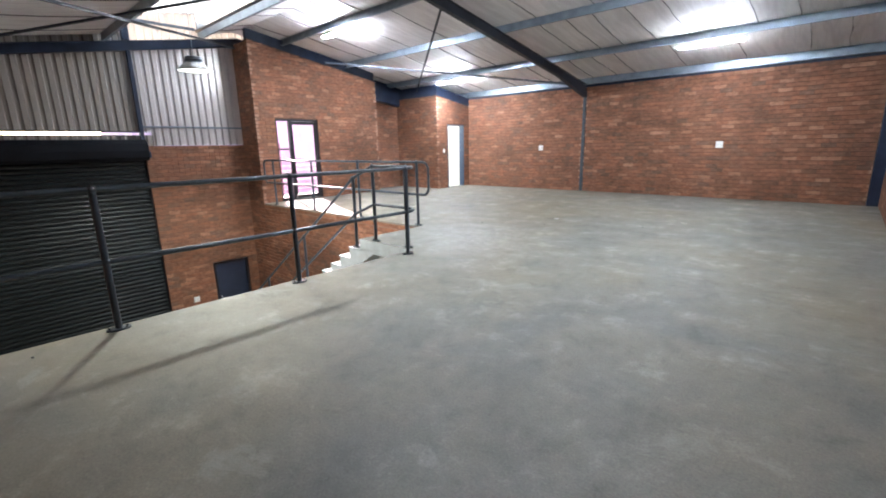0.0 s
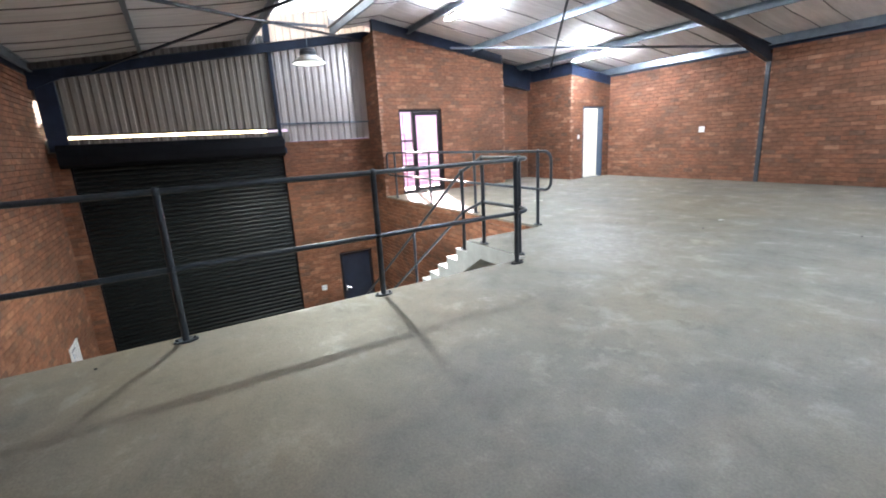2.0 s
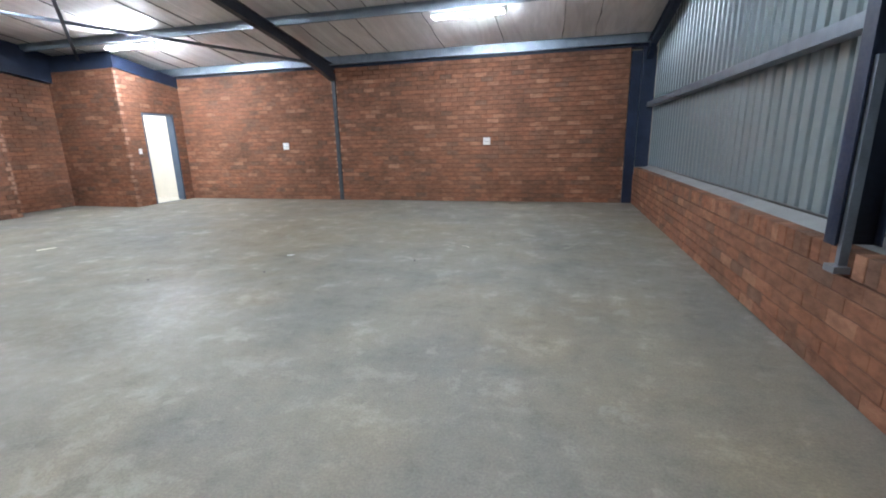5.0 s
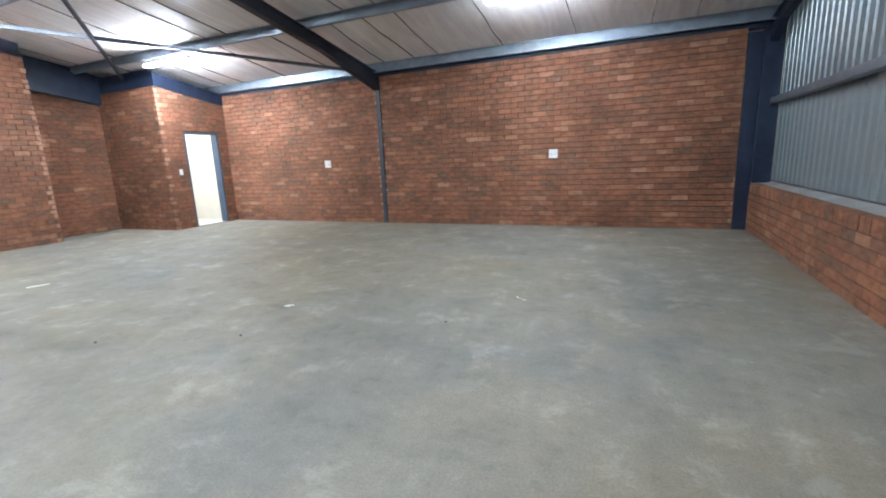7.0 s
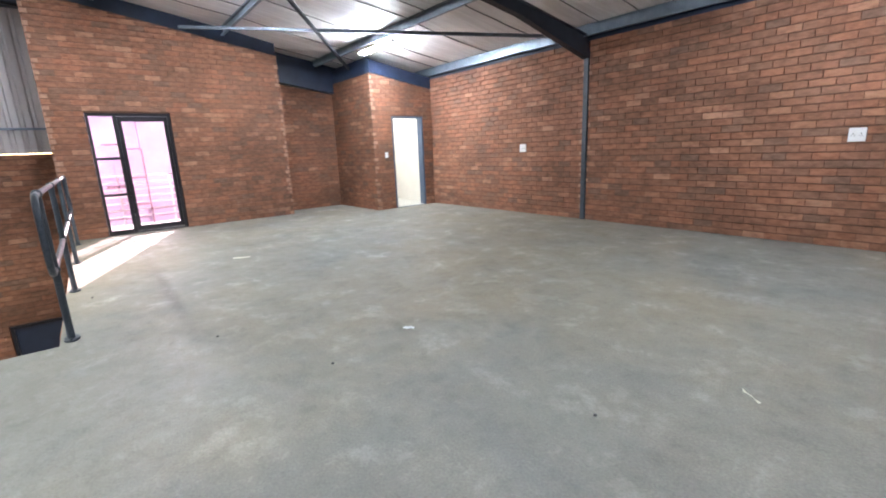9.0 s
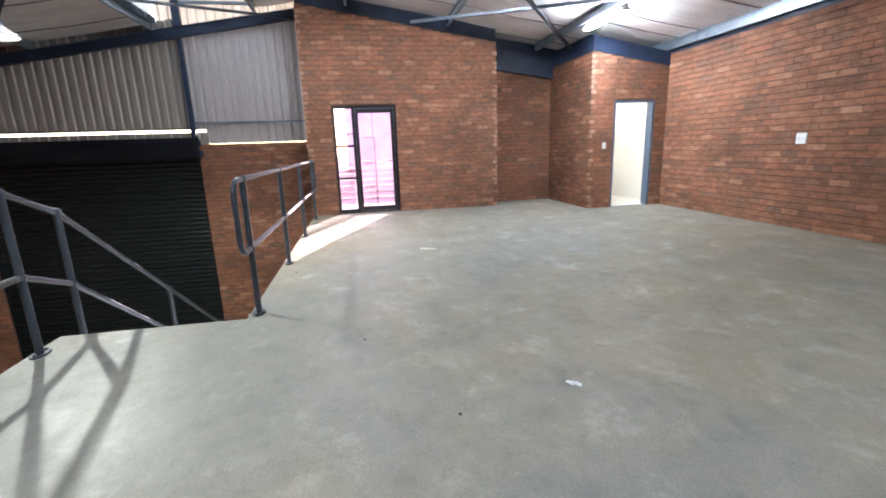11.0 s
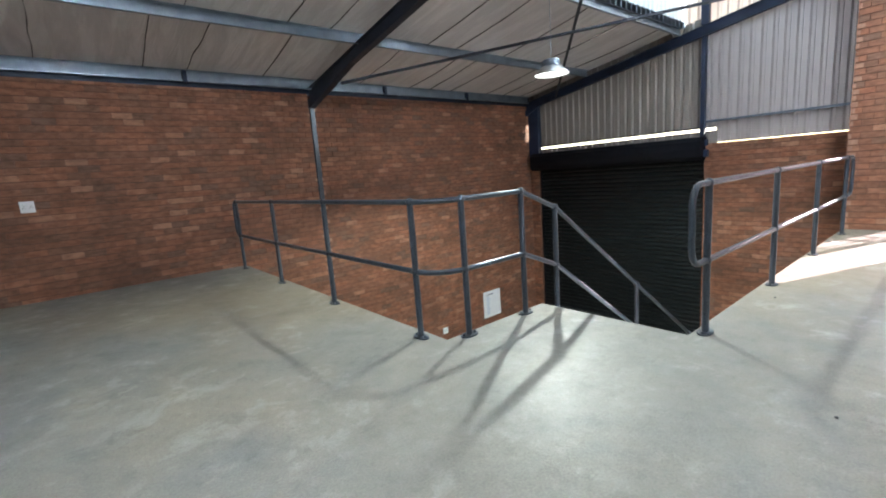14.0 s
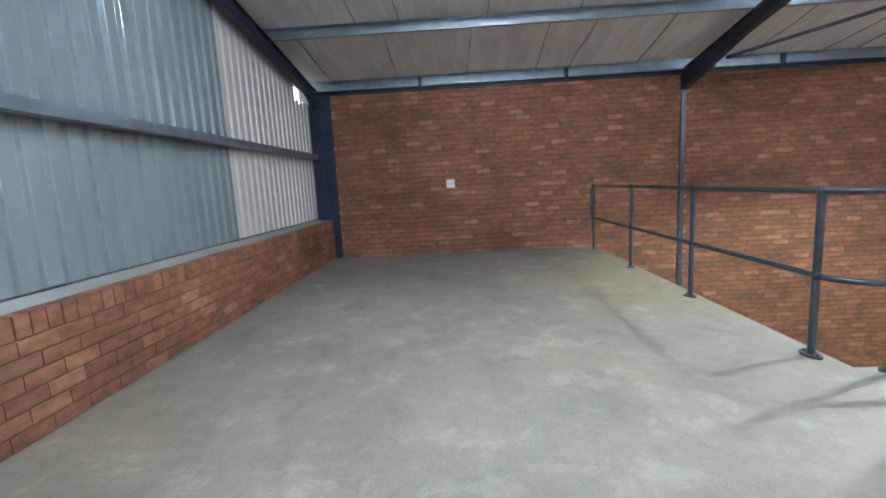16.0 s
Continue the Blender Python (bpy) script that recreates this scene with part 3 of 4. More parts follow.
    for f in b2.faces[n0:]:
        f.material_index = 1
    b2.to_mesh(me)
    b2.free()
    ob = new(name, me)
    return tagged(ob, "grey-white foil roof lining with dark lapped seams", "ceiling", kind="structure")


PURLINS = (-0.86, 0.95, 3.05, 5.0, 6.81, 8.80, 10.90, 12.87)
LIGHT_X = -6.6       # the rooflight runs from here to the gable
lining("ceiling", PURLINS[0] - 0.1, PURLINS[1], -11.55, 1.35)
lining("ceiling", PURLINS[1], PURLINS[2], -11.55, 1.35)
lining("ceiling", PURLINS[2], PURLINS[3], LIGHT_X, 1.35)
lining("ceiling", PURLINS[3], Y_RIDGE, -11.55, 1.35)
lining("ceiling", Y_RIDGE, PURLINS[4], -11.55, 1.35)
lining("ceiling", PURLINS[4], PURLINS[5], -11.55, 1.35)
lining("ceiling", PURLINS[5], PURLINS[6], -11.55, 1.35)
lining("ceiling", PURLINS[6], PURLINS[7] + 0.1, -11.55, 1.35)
bm = bmesh.new()
for ya, yb in ((Y_SOUTH - 0.5, PURLINS[2]), (PURLINS[3], Y_RIDGE), (Y_RIDGE, Y_NORTH + 0.5)):
    prism(bm, [(0, ya, roof_z(ya) + 0.05), (0, yb, roof_z(yb) + 0.05), (0, yb, roof_z(yb) + 0.08), (0, ya, roof_z(ya) + 0.08)], (-11.75, 0, 0), (1.65, 0, 0))
ya, yb = PURLINS[2], PURLINS[3]
prism(bm, [(0, ya, roof_z(ya) + 0.05), (0, yb, roof_z(yb) + 0.05), (0, yb, roof_z(yb) + 0.08), (0, ya, roof_z(ya) + 0.08)], (LIGHT_X, 0, 0), (1.65, 0, 0))
part("roof", bm, SHEET_ZINC)
tagged(bpy.data.objects["roof"], "low-pitched metal sheet roof", "roof", kind="structure")


def ribbed(name, x, y0, y1, bottom, top, mat, pitch=0.172, depth=0.036, face=1, label="", kind="structure", shape=((0.0, 0), (0.30, 0), (0.44, 1), (0.68, 1), (0.82, 0))):
    """A trapezoidal-rib sheet standing in a plane x = const, its ribs upright."""
    bm = bmesh.new()
    prof, s = [], y0
    while s < y1:
        for f, d in shape:
            yy = s + f * pitch
            if yy <= y1:
                prof.append((yy, d * depth))
        s += pitch
    prof.append((y1, 0))
    t = 0.0015
    rows = [[bm.verts.new((x + face * d + o, yy, h(yy))) for yy, d in prof] for o in (0.0, t) for h in (bottom, top)]
    for i in range(len(prof) - 1):
        for p, q in ((0, 1), (3, 2), (2, 0), (1, 3)):
            bm.faces.new((rows[p][i], rows[p][i + 1], rows[q][i + 1], rows[q][i]))
    for i in (0, -1):
        bm.faces.new((rows[0][i], rows[1][i], rows[3][i], rows[2][i]))
    ob = part(name, bm, mat)
    return tagged(ob, label, "wall cladding", kind=kind)


# east gable: green-grey sheets with one cream sheet towards the south corner
X_SHEET = 1.36
Y_CREAM = 2.06
bend = [(0.5 - 0.5 * math.cos(pi_share * math.pi / 6)) for pi_share in range(7)]
GROOVES = ((0.0, 0), *((0.58 + 0.11 * i / 6, 1.05 * b) for i, b in enumerate(bend)), *((0.86 + 0.11 * i / 6, 1.05 * (1 - b)) for i, b in enumerate(bend)))   # wide flats, rounded narrow grooves
up = lambda y: roof_z(y) + 0.04
ribbed("wall_cladding", X_SHEET, Y_CREAM, Y_NORTH - 0.02, lambda y: 0.765, up, SHEET_GREEN, face=1, shape=GROOVES, label="grey-green ribbed metal wall cladding with glossy ribs")
ribbed("wall_cladding", X_SHEET - 0.004, Y_SOUTH, Y_CREAM + 0.03, lambda y: 0.765, lambda y: up(y) if y > -0.26 else roof_z(y) - (0.44 + 0.05 * math.sin(y * 37.0) if y > -0.62 else 0.38), SHEET_PALE, face=1, shape=GROOVES, label="cream ribbed metal sheet in the cladding")
# west gable
ribbed("wall_cladding", X_WEST - 0.03, -1.15, 3.50, lambda y: 1.825 if y > -0.80 else 2.52, lambda y: roof_z(y) + 0.05, SHEET_ZINC, face=-1, label="weathered ribbed sheet over the roller shutter")
# rooflight on this sheet is put into its paler colour
ribbed("wall_cladding", X_WEST - 0.03, 3.50, Y_VOID + 0.06, lambda y: 1.53 if y > 3.74 else 1.825, lambda y: roof_z(y) - 0.30, SHEET_ZINC_LIT, depth=0.05, face=-1, label="weathered ribbed sheet above the brick wall, coloured lighter for the rooflight")
ribbed("wall_cladding", X_WEST - 0.05, 3.10, Y_VOID + 0.6, lambda y: roof_z(y) - (0.30 if y < Y_VOID + 0.07 else 0.12), lambda y: roof_z(y) + (0.47 if y < PURLINS[3] + 0.1 else 0.30), GABLE_LIGHT, depth=0.045, face=-1, label="sunlit translucent ribbed sheet in the gable top")
ribbed("wall_cladding", X_WEST - 0.04, -1.15, 3.745, lambda y: 1.48, lambda y: 1.768, SHEET_ZINC, face=-1, label="strip of ribbed sheet under a daylight gap")
# raised rooflight: a translucent lantern with upstands over one purlin bay
LIFT = 0.46


def across(x0, x1, pitch=0.172, depth=0.03):
    out, q = [], x0
    while q > x1:
        out += [(q - f * pitch, depth * d) for f, d in ((0.0, 0), (0.30, 0), (0.42, 1), (0.70, 1), (0.82, 0)) if q - f * pitch > x1]
        q -= pitch
    return out + [(x1, 0)]


a, b = PURLINS[2] - 0.02, PURLINS[3] + 0.06
bm = bmesh.new()
va = [bm.verts.new((x, a - 0.1, roof_z(a) + LIFT + d)) for x, d in across(LIGHT_X + 0.05, -11.72)]
vb = [bm.verts.new((x, b + 0.1, roof_z(b) + LIFT + d)) for x, d in across(LIGHT_X + 0.05, -11.72)]
for i in range(len(va) - 1):
    bm.faces.new((va[i], va[i + 1], vb[i + 1], vb[i]))
rl = part("rooflight", bm, ROOFLIGHT)
tagged(rl, "translucent ribbed rooflight lantern glowing with daylight", "skylight", kind="structure")
for yy in (a + 0.01, b - 0.01):
    bm = bmesh.new()
    va = [bm.verts.new((x, yy + d, roof_z(yy) + 0.082)) for x, d in across(LIGHT_X, -11.7, depth=0.02)]
    vb = [bm.verts.new((x, yy + d, roof_z(yy) + LIFT + 0.02)) for x, d in across(LIGHT_X, -11.7, depth=0.02)]
    for i in range(len(va) - 1):
        bm.faces.new((va[i], va[i + 1], vb[i + 1], vb[i]))
    part("upstand", bm, ROOFLIGHT, rl)
bm = bmesh.new()
prism(bm, [(0, a, roof_z(a) + 0.082), (0, b, roof_z(b) + 0.082), (0, b, roof_z(b) + LIFT), (0, a, roof_z(a) + LIFT)], (LIGHT_X, 0, 0), (LIGHT_X + 0.003, 0, 0))
part("upstand", bm, ROOFLIGHT, rl)
bm = bmesh.new()
s = LIGHT_X
prof = []
while s > -11.5:
    for f, d in ((0.0, 0), (0.30, 0), (0.42, 1), (0.70, 1), (0.82, 0)):
        prof.append((s - f * 0.172, 0.02 * d))
    s -= 0.172
va = [bm.verts.new((x, PURLINS[2] + 0.07 + d, roof_z(PURLINS[2]) - 0.03)) for x, d in prof]
vb = [bm.verts.new((x, PURLINS[2] + 0.07 + d, roof_z(PURLINS[2]) + 0.10)) for x, d in prof]
for i in range(len(prof) - 1):
    bm.faces.new((va[i], va[i + 1], vb[i + 1], vb[i]))
bmesh.ops.solidify(bm, geom=bm.faces[:], thickness=0.002)
tagged(part("rooflight_flashing", bm, GIRT), "ribbed grey flashing along the rooflight edge", "flashing", kind="structure")


# ---- steel frame ----
def i_section(w, h, tf=0.010, tw=0.007):
    """An I outline (across, up), its top at 0."""
    return [(-w / 2, 0), (w / 2, 0), (w / 2, -tf), (tw / 2, -tf), (tw / 2, -h + tf), (w / 2, -h + tf), (w / 2, -h), (-w / 2, -h), (-w / 2, -h + tf), (-tw / 2, -h + tf), (-tw / 2, -tf), (-w / 2, -tf)]


def portal(x, mat, label, depth=0.20, flange=0.11, columns=True, low=0.0, haunch=0.55):
    t = thing("portal_frame", (x, Y_RIDGE, 0), label, "steel frame", "portal frames", "structure")
    for sgn, y0 in ((1, Y_SOUTH - 0.02), (-1, Y_NORTH + 0.02)):
        bm = bmesh.new()
        za, zb = roof_z(y0 + sgn * 0.02) - 0.15, roof_z(Y_RIDGE) - 0.15
        sec = i_section(flange, depth)
        va = [bm.verts.new((a, y0 - Y_RIDGE, za + b)) for a, b in sec]
        vb = [bm.verts.new((a, 0.0 - sgn * 0.001, zb + b)) for a, b in sec]
        bm.faces.new(va)
        bm.faces.new(vb[::-1])
        for i in range(12):
            bm.faces.new((va[i], vb[i], vb[(i + 1) % 12], va[(i + 1) % 12]))
        # haunch under the eave
        yh = y0 + sgn * haunch
        zh = roof_z(yh) - 0.15 - depth
        prism(bm, [(0, y0 - Y_RIDGE, za - depth + 0.002), (0, yh - Y_RIDGE, zh + 0.002), (0, y0 + sgn * 0.10 - Y_RIDGE, za - depth - 0.13), (0, y0 - Y_RIDGE, za - depth - 0.13)], (-flange / 2, 0, 0), (flange / 2, 0, 0))
        part("rafter", bm, mat, t)
        if columns:
            d0, d1 = (y0 - 0.12 - Y_RIDGE, y0 + 0.055 - Y_RIDGE) if sgn > 0 else (y0 - 0.055 - Y_RIDGE, y0 + 0.12 - Y_RIDGE)
            part("column", boxes(((-0.044, d0, low if sgn < 0 else Z_LOW), (0.044, d1, za - depth - 0.12)), bevel=0.004), RAIL_PAINT, t, "slim blue-grey steel column let into the brickwork")
            part("end_plate", boxes(((-0.07, d0 + (0.02 if sgn > 0 else 0.1), za - depth - 0.135), (0.07, d1 + 0.02 * sgn, za - depth - 0.12))), mat, t)
    bm = boxes(((-flange / 2 - 0.01, -0.30, roof_z(Y_RIDGE) - 0.40), (flange / 2 + 0.01, 0.30, roof_z(Y_RIDGE) - 0.36)))
    part("ridge_plate", bm, mat, t)
    return t


portal(X_FRAMES[1], STEEL_CHAR, "dark charcoal steel portal frame across the hall", haunch=1.7)
portal(X_FRAMES[0] + 0.18, STEEL_DARK, "navy steel gable rafter along the east cladding", flange=0.10, columns=False)
portal(X_FRAMES[2], STEEL_DARK, "dark blue steel gable rafter along the west wall", flange=0.10, columns=False)


def purlin(y, x0, x1, mat, label, depth=0.15):
    """A lipped channel lying along the building, its web upright."""
    bm = bmesh.new()
    z = roof_z(y) - 0.002
    s = 1 if y < Y_RIDGE else -1
    c = [(0, 0), (0.055 * s, 0), (0.055 * s, -0.018), (0.051 * s, -0.018), (0.051 * s, -0.004), (0.004 * s, -0.004), (0.004 * s, -depth + 0.004),
         (0.051 * s, -depth + 0.004), (0.051 * s, -depth + 0.018), (0.055 * s, -depth + 0.018), (0.055 * s, -depth), (0, -depth)]
    prism(bm, [(0, y + a, z + b) for a, b in c], (x0, 0, 0), (x1, 0, 0))
    ob = part("purlin", bm, mat)
    return tagged(ob, label, "purlin", "roof purlins", "structure")


for y in PURLINS:
    edge = y in (PURLINS[0], PURLINS[-1])
    purlin(y, -11.5 if y < 5.9 or y > 6.5 else -10.9, 1.33, GALV, "galvanised eave channel above the brick wall" if edge else "galvanised steel roof purlin", 0.17 if edge else 0.15)


def cleat(x, y):
    t = boxes(((x - 0.03, y - 0.01, roof_z(y) - 0.19), (x + 0.03, y + 0.066, roof_z(y) - 0.02)))
    ob = part("cleat", t, STEEL_DARK)
    return tagged(ob, "dark steel cleat on the eave channel", "cleat", "eave cleats", "structure")


for x in (-0.7, -3.25, -6.9, -9.2):
    cleat(x, PURLINS[0])


def brace(a, b, label, size=0.05, mat=None):
    """A thin angle bar between two points."""
    a, b = Vector(a), Vector(b)
    d = (b - a).normalized()
    side = d.cross(Vector((0, 0, 1))).normalized() * size
    upw = side.cross(d).normalized() * size
    bm = bmesh.new()
    t = 0.12
    prism(bm, [a, a + side, a + side + upw * t, a + side * t + upw * t, a + side * t + upw, a + upw], (0, 0, 0), b - a)
    ob = part("roof_brace", bm, mat or STEEL_CHAR)
    return tagged(ob, label, "brace", "roof bracing", "structure")


under = lambda y: roof_z(y) - 0.24
brace((-5.37, 0.20, 2.90), (-11.45, 5.83, 3.90), "dark angle brace crossing under the south roof slope")
brace((-11.45, 0.12, 3.02), (-5.37, 5.25, 3.97), "dark angle brace crossing under the south roof slope")
brace((-5.45, 12.55, 2.96), (-10.74, 8.00, 3.70), "grey angle brace running out to the brick wall head", mat=GIRT)
brace((-11.3, 12.05, 3.03), (-5.37, 7.00, 3.86), "dark angle brace crossing under the north roof slope")


# gable steelwork
def post(name, lo, hi, mat, label, cat="column"):
    ob = part(name, boxes((lo, hi), bevel=0.004), mat)
    return tagged(ob, label, cat, kind="structure")


post("corner_column", (0.905, Y_NORTH - 0.03, 0.0), (1.092, Y_NORTH + 0.2, 2.86), STEEL_DARK, "navy steel corner column beside the brick wall")
post("corner_column", (0.955, Y_SOUTH - 0.2, 0.0), (1.092, Y_SOUTH + 0.03, 2.90), STEEL_DARK, "navy steel corner column beside the brick wall")
post("corner_column", (1.092, Y_NORTH - 0.12, 0.725), (1.33, Y_NORTH + 0.05, 2.9), STEEL_DARK, "navy steel plate closing the cladding corner")
post("corner_column", (1.092, Y_SOUTH - 0.05, 0.725), (1.33, Y_SOUTH + 0.12, 2.9), STEEL_DARK, "navy steel plate closing the cladding corner")
for nm, y0, y1 in (("gable_girt", Y_SOUTH + 0.1, 6.02), ("gable_girt", 6.12, Y_NORTH - 0.1)):
    bm = bmesh.new()
    prism(bm, [(1.22, 0, 1.838), (1.34, 0, 1.838), (1.34, 0, 1.844), (1.226, 0, 1.844), (1.226, 0, 1.919), (1.34, 0, 1.919), (1.34, 0, 1.925), (1.22, 0, 1.925)], (0, y0, 0), (0, y1, 0))
    tagged(part(nm, bm, GIRT), "grey steel girt rail across the cladding", "girt", "gable girts", "structure")
gp = thing("gable_post", (1.2, 6.07, 0.735), "navy steel gable post standing on the low wall", "column", kind="structure")
bm = bmesh.new()
prism(bm, [(b + 0.03, a, 0) for a, b in i_section(0.10, 0.20)], (0, 0, 0.0), (0, 0, roof_z(6.07) - 0.93))
part("column", bm, STEEL_DARK, gp)
part("bracket", boxes(((-0.15, -0.07, -0.10), (-0.108, -0.04, 0.9)), ((-0.18, -0.10, -0.135), (-0.105, -0.005, -0.10))), GIRT, gp, "grey steel angle bracket over the wall edge")
# west gable posts and girts
post("corner_column", (X_WEST + 0.0, Y_SOUTH + 0.08, 1.53), (X_WEST + 0.13, Y_SOUTH + 0.40, 2.95), STEEL_DARK, "dark steel corner column over the shutter")
post("gable_post", (X_WEST + 0.005, 3.47, 1.52), (X_WEST + 0.10, 3.55, roof_z(3.5) - 0.15), STEEL_DARK, "dark steel gable post beside the shutter")
post("gable_post", (X_WEST - 0.02, 3.44, roof_z(3.5) - 0.12), (X_WEST + 0.08, 3.58, roof_z(3.5) + 0.44), STEEL_DARK, "dark steel post rising into the rooflight lantern")
post("gable_girt", (X_WEST - 0.02, 3.58, 4.20), (X_WEST + 0.03, 4.98, 4.26), GIRT, "grey girt rail across the sunlit gable top", "girt")
post("gable_girt", (X_WEST + 0.0, 3.55, 1.93), (X_WEST + 0.05, Y_VOID - 0.01, 1.97), GIRT, "grey girt rail across the west cladding", "girt")
post("gable_girt", (X_WEST - 0.02, -0.72, 1.822), (X_WEST + 0.03, 3.47, 1.85), STEEL_CHAR, "dark rail above the daylight gap", "girt")
# unseen canopy, added only to stop sun coming through the gap above the shutter
post("sun_stop_canopy", (X_WEST - 0.85, -1.0, 2.05), (X_WEST - 0.10, 3.8, 2.10), SHEET_ZINC, "unseen sheet added outside to keep sun out of the gap", "canopy")

def raked_beam(name, x0, x1, y0, y1, low0, low1, high0, high1, label):
    """A deep beam along y whose edges follow the roof's fall."""
    bm = bmesh.new()
    prism(bm, [(0, y0, low0), (0, y1, low1), (0, y1, high1), (0, y0, high0)], (x0, 0, 0), (x1, 0, 0))
    return tagged(part(name, bm, STEEL_DARK), label, "beam", kind="structure")


raked_beam("recess_beam", -11.46, -11.30, 9.75, Y_WC, 2.965, 2.745, 3.58, 3.25, "navy steel beam over the recess")
raked_beam("washroom_beam", X_WC - 0.10, X_WC + 0.02, Y_WC, Y_NORTH - 0.01, 2.982, 2.712, 3.25, 2.96, "navy steel beam over the washroom front")
post("washroom_beam", (-11.4, Y_WC + 0.0, 2.97), (X_WC - 0.1, Y_WC + 0.10, 3.30), STEEL_DARK, "navy steel beam over the washroom side", "beam")
bm = bmesh.new()
prism(bm, [(0, Y_VOID, block_top(0)), (0, 9.77, block_top(3.93)), (0, 9.77, roof_z(9.77) - 0.01), (0, Y_VOID, roof_z(Y_VOID) - 0.01)], (X_BLOCK - 0.16, 0, 0), (X_BLOCK - 0.03, 0, 0))
tagged(part("block_beam", bm, STEEL_DARK), "navy steel beam along the sloping wall head", "beam", kind="structure")


# ---- roller shutter ----
rs = thing("roller_shutter", (X_WEST, 1.45, Z_LOW), "closed charcoal steel roller shutter with horizontal slats", "roller shutter")
SLAT = 0.10
bm = bmesh.new()
prof = [(0.0, 0.0), (0.002, 0.014), (0.026, 0.020), (0.036, 0.036), (0.038, 0.056), (0.032, 0.078), (0.018, 0.094), (0.0, 0.1005)]
va = [bm.verts.new((a, -2.06, b)) for a, b in prof]
vb = [bm.verts.new((a, 2.06, b)) for a, b in prof]
for i in range(len(prof) - 1):
    bm.faces.new((va[i], vb[i], vb[i + 1], va[i + 1]))
bm.faces.new(va)
bm.faces.new(vb[::-1])
bm.faces.new((va[0], va[-1], vb[-1], vb[0]))
slat_mesh = mesh_of(bm, "slat", SHUTTER, False)
for i in range(49):
    o = new("slat", slat_mesh)
    o.parent, o.location = rs, (-0.105, 0, i * SLAT)
part("guide", boxes(((-0.13, -2.12, 0), (-0.05, -2.05, 4.85)), bevel=0.004), SHUTTER_BOX, rs)
part("guide", boxes(((-0.13, 2.05, 0), (-0.05, 2.12, 4.85)), bevel=0.004), SHUTTER_BOX, rs)
bm = bmesh.new()
cs = [(-0.14, 0, 4.80), (0.16, 0, 4.80), (0.24, 0, 4.87), (0.26, 0, 5.02), (0.24, 0, 5.17), (0.15, 0, 5.26), (-0.14, 0, 5.26)]
prism(bm, cs, (0, -2.2, 0), (0, 2.1, 0))
part("hood", bm, SHUTTER_BOX, rs, "black sheet-metal hood over the roll")
part("end_bracket", boxes(((-0.05, 2.10, 4.86), (0.12, 2.17, 5.0)), ((0.0, 2.10, 5.08), (0.08, 2.15, 5.2)), bevel=0.01), STEEL_DARK, rs)

# lower door
ld = thing("steel_door", (X_WEST, 5.11, Z_LOW), "closed dark blue door at the foot of the stair", "door")
part("frame", boxes(((-0.12, -0.45, 0), (0.012, -0.40, 2.07)), ((-0.12, 0.40, 0), (0.012, 0.45, 2.07)), ((-0.12, -0.40, 2.02), (0.012, 0.40, 2.07)), bevel=0.004), FRAME_BLACK, ld)
part("leaf", boxes(((-0.08, -0.40, 0.01), (-0.04, 0.40, 2.02)), bevel=0.003), DOOR_BLUE, ld)
bm = boxes(((-0.042, -0.36, 0.98), (-0.034, -0.31, 1.14)), bevel=0.003)
tube(bm, [(-0.034, -0.335, 1.08), (0.01, -0.335, 1.08), (0.015, -0.32, 1.08), (0.015, -0.22, 1.08)], 0.009, 8)
part("door_handle", bm, CHROME, ld)


# ---- sockets, switch, poster ----
def socket(at, normal, w, h, label, outlets=2, cat="socket"):
    t = thing("wall_socket" if cat == "socket" else "light_switch", at, label, cat, "wall sockets" if cat == "socket" else "")
    t.rotation_euler = Vector(normal).to_track_quat("X", "Z").to_euler()
    part("plate", boxes(((0.0, -w / 2, -h / 2), (0.020, w / 2, h / 2)), bevel=0.005), PLASTIC, t)
    if cat == "socket":
        for i in range(outlets):
            y = (i - (outlets - 1) / 2) * w * 0.45
            bm = bmesh.new()
            for dy, dz, r in ((-0.012, -0.012, 0.005), (0.012, -0.012, 0.005), (0, 0.010, 0.006)):
                tube(bm, [(0.017, y + dy, dz), (0.0215, y + dy, dz)], r, 8)
            part("outlet", bm, PLASTIC_DARK, t)
            part("rocker", boxes(((0.018, y - 0.012, 0.028), (0.025, y + 0.012, 0.052)), bevel=0.002), PLASTIC, t)
    else:
        part("rocker", boxes(((0.018, -0.012, -0.025), (0.026, 0.012, 0.025)), bevel=0.003), PLASTIC, t)
    return t


socket((-6.668, Y_NORTH - 0.009, 1.265), (0, -1, 0), 0.15, 0.15, "white double wall socket on red brick")
socket((-1.84, Y_NORTH - 0.009, 1.28), (0, -1, 0), 0.15, 0.15, "white double wall socket on red brick")
socket((-1.15, Y_SOUTH + 0.009, 1.285), (0, 1, 0), 0.15, 0.15, "white double wall socket on the south brick wall")
socket((-8.09, Y_SOUTH + 0.009, -2.475), (0, 1, 0), 0.15, 0.15, "white double wall socket low in the stairwell")
socket((X_WEST + 0.009, 4.13, -2.38), (1, 0, 0), 0.14, 0.14, "white wall socket beside the dark blue door")
socket((X_WC + 0.009, 11.60, 1.23), (1, 0, 0), 0.075, 0.12, "white light switch beside the washroom doorway", cat="switch")

poster = thing("notice_board", (-9.75, Y_SOUTH + 0.012, -2.19), "white printed notice in a thin frame on brick", "notice")
part("sheet", boxes(((-0.29, 0, -0.33), (0.29, 0.014, 0.33)), bevel=0.003), PLASTIC, poster)
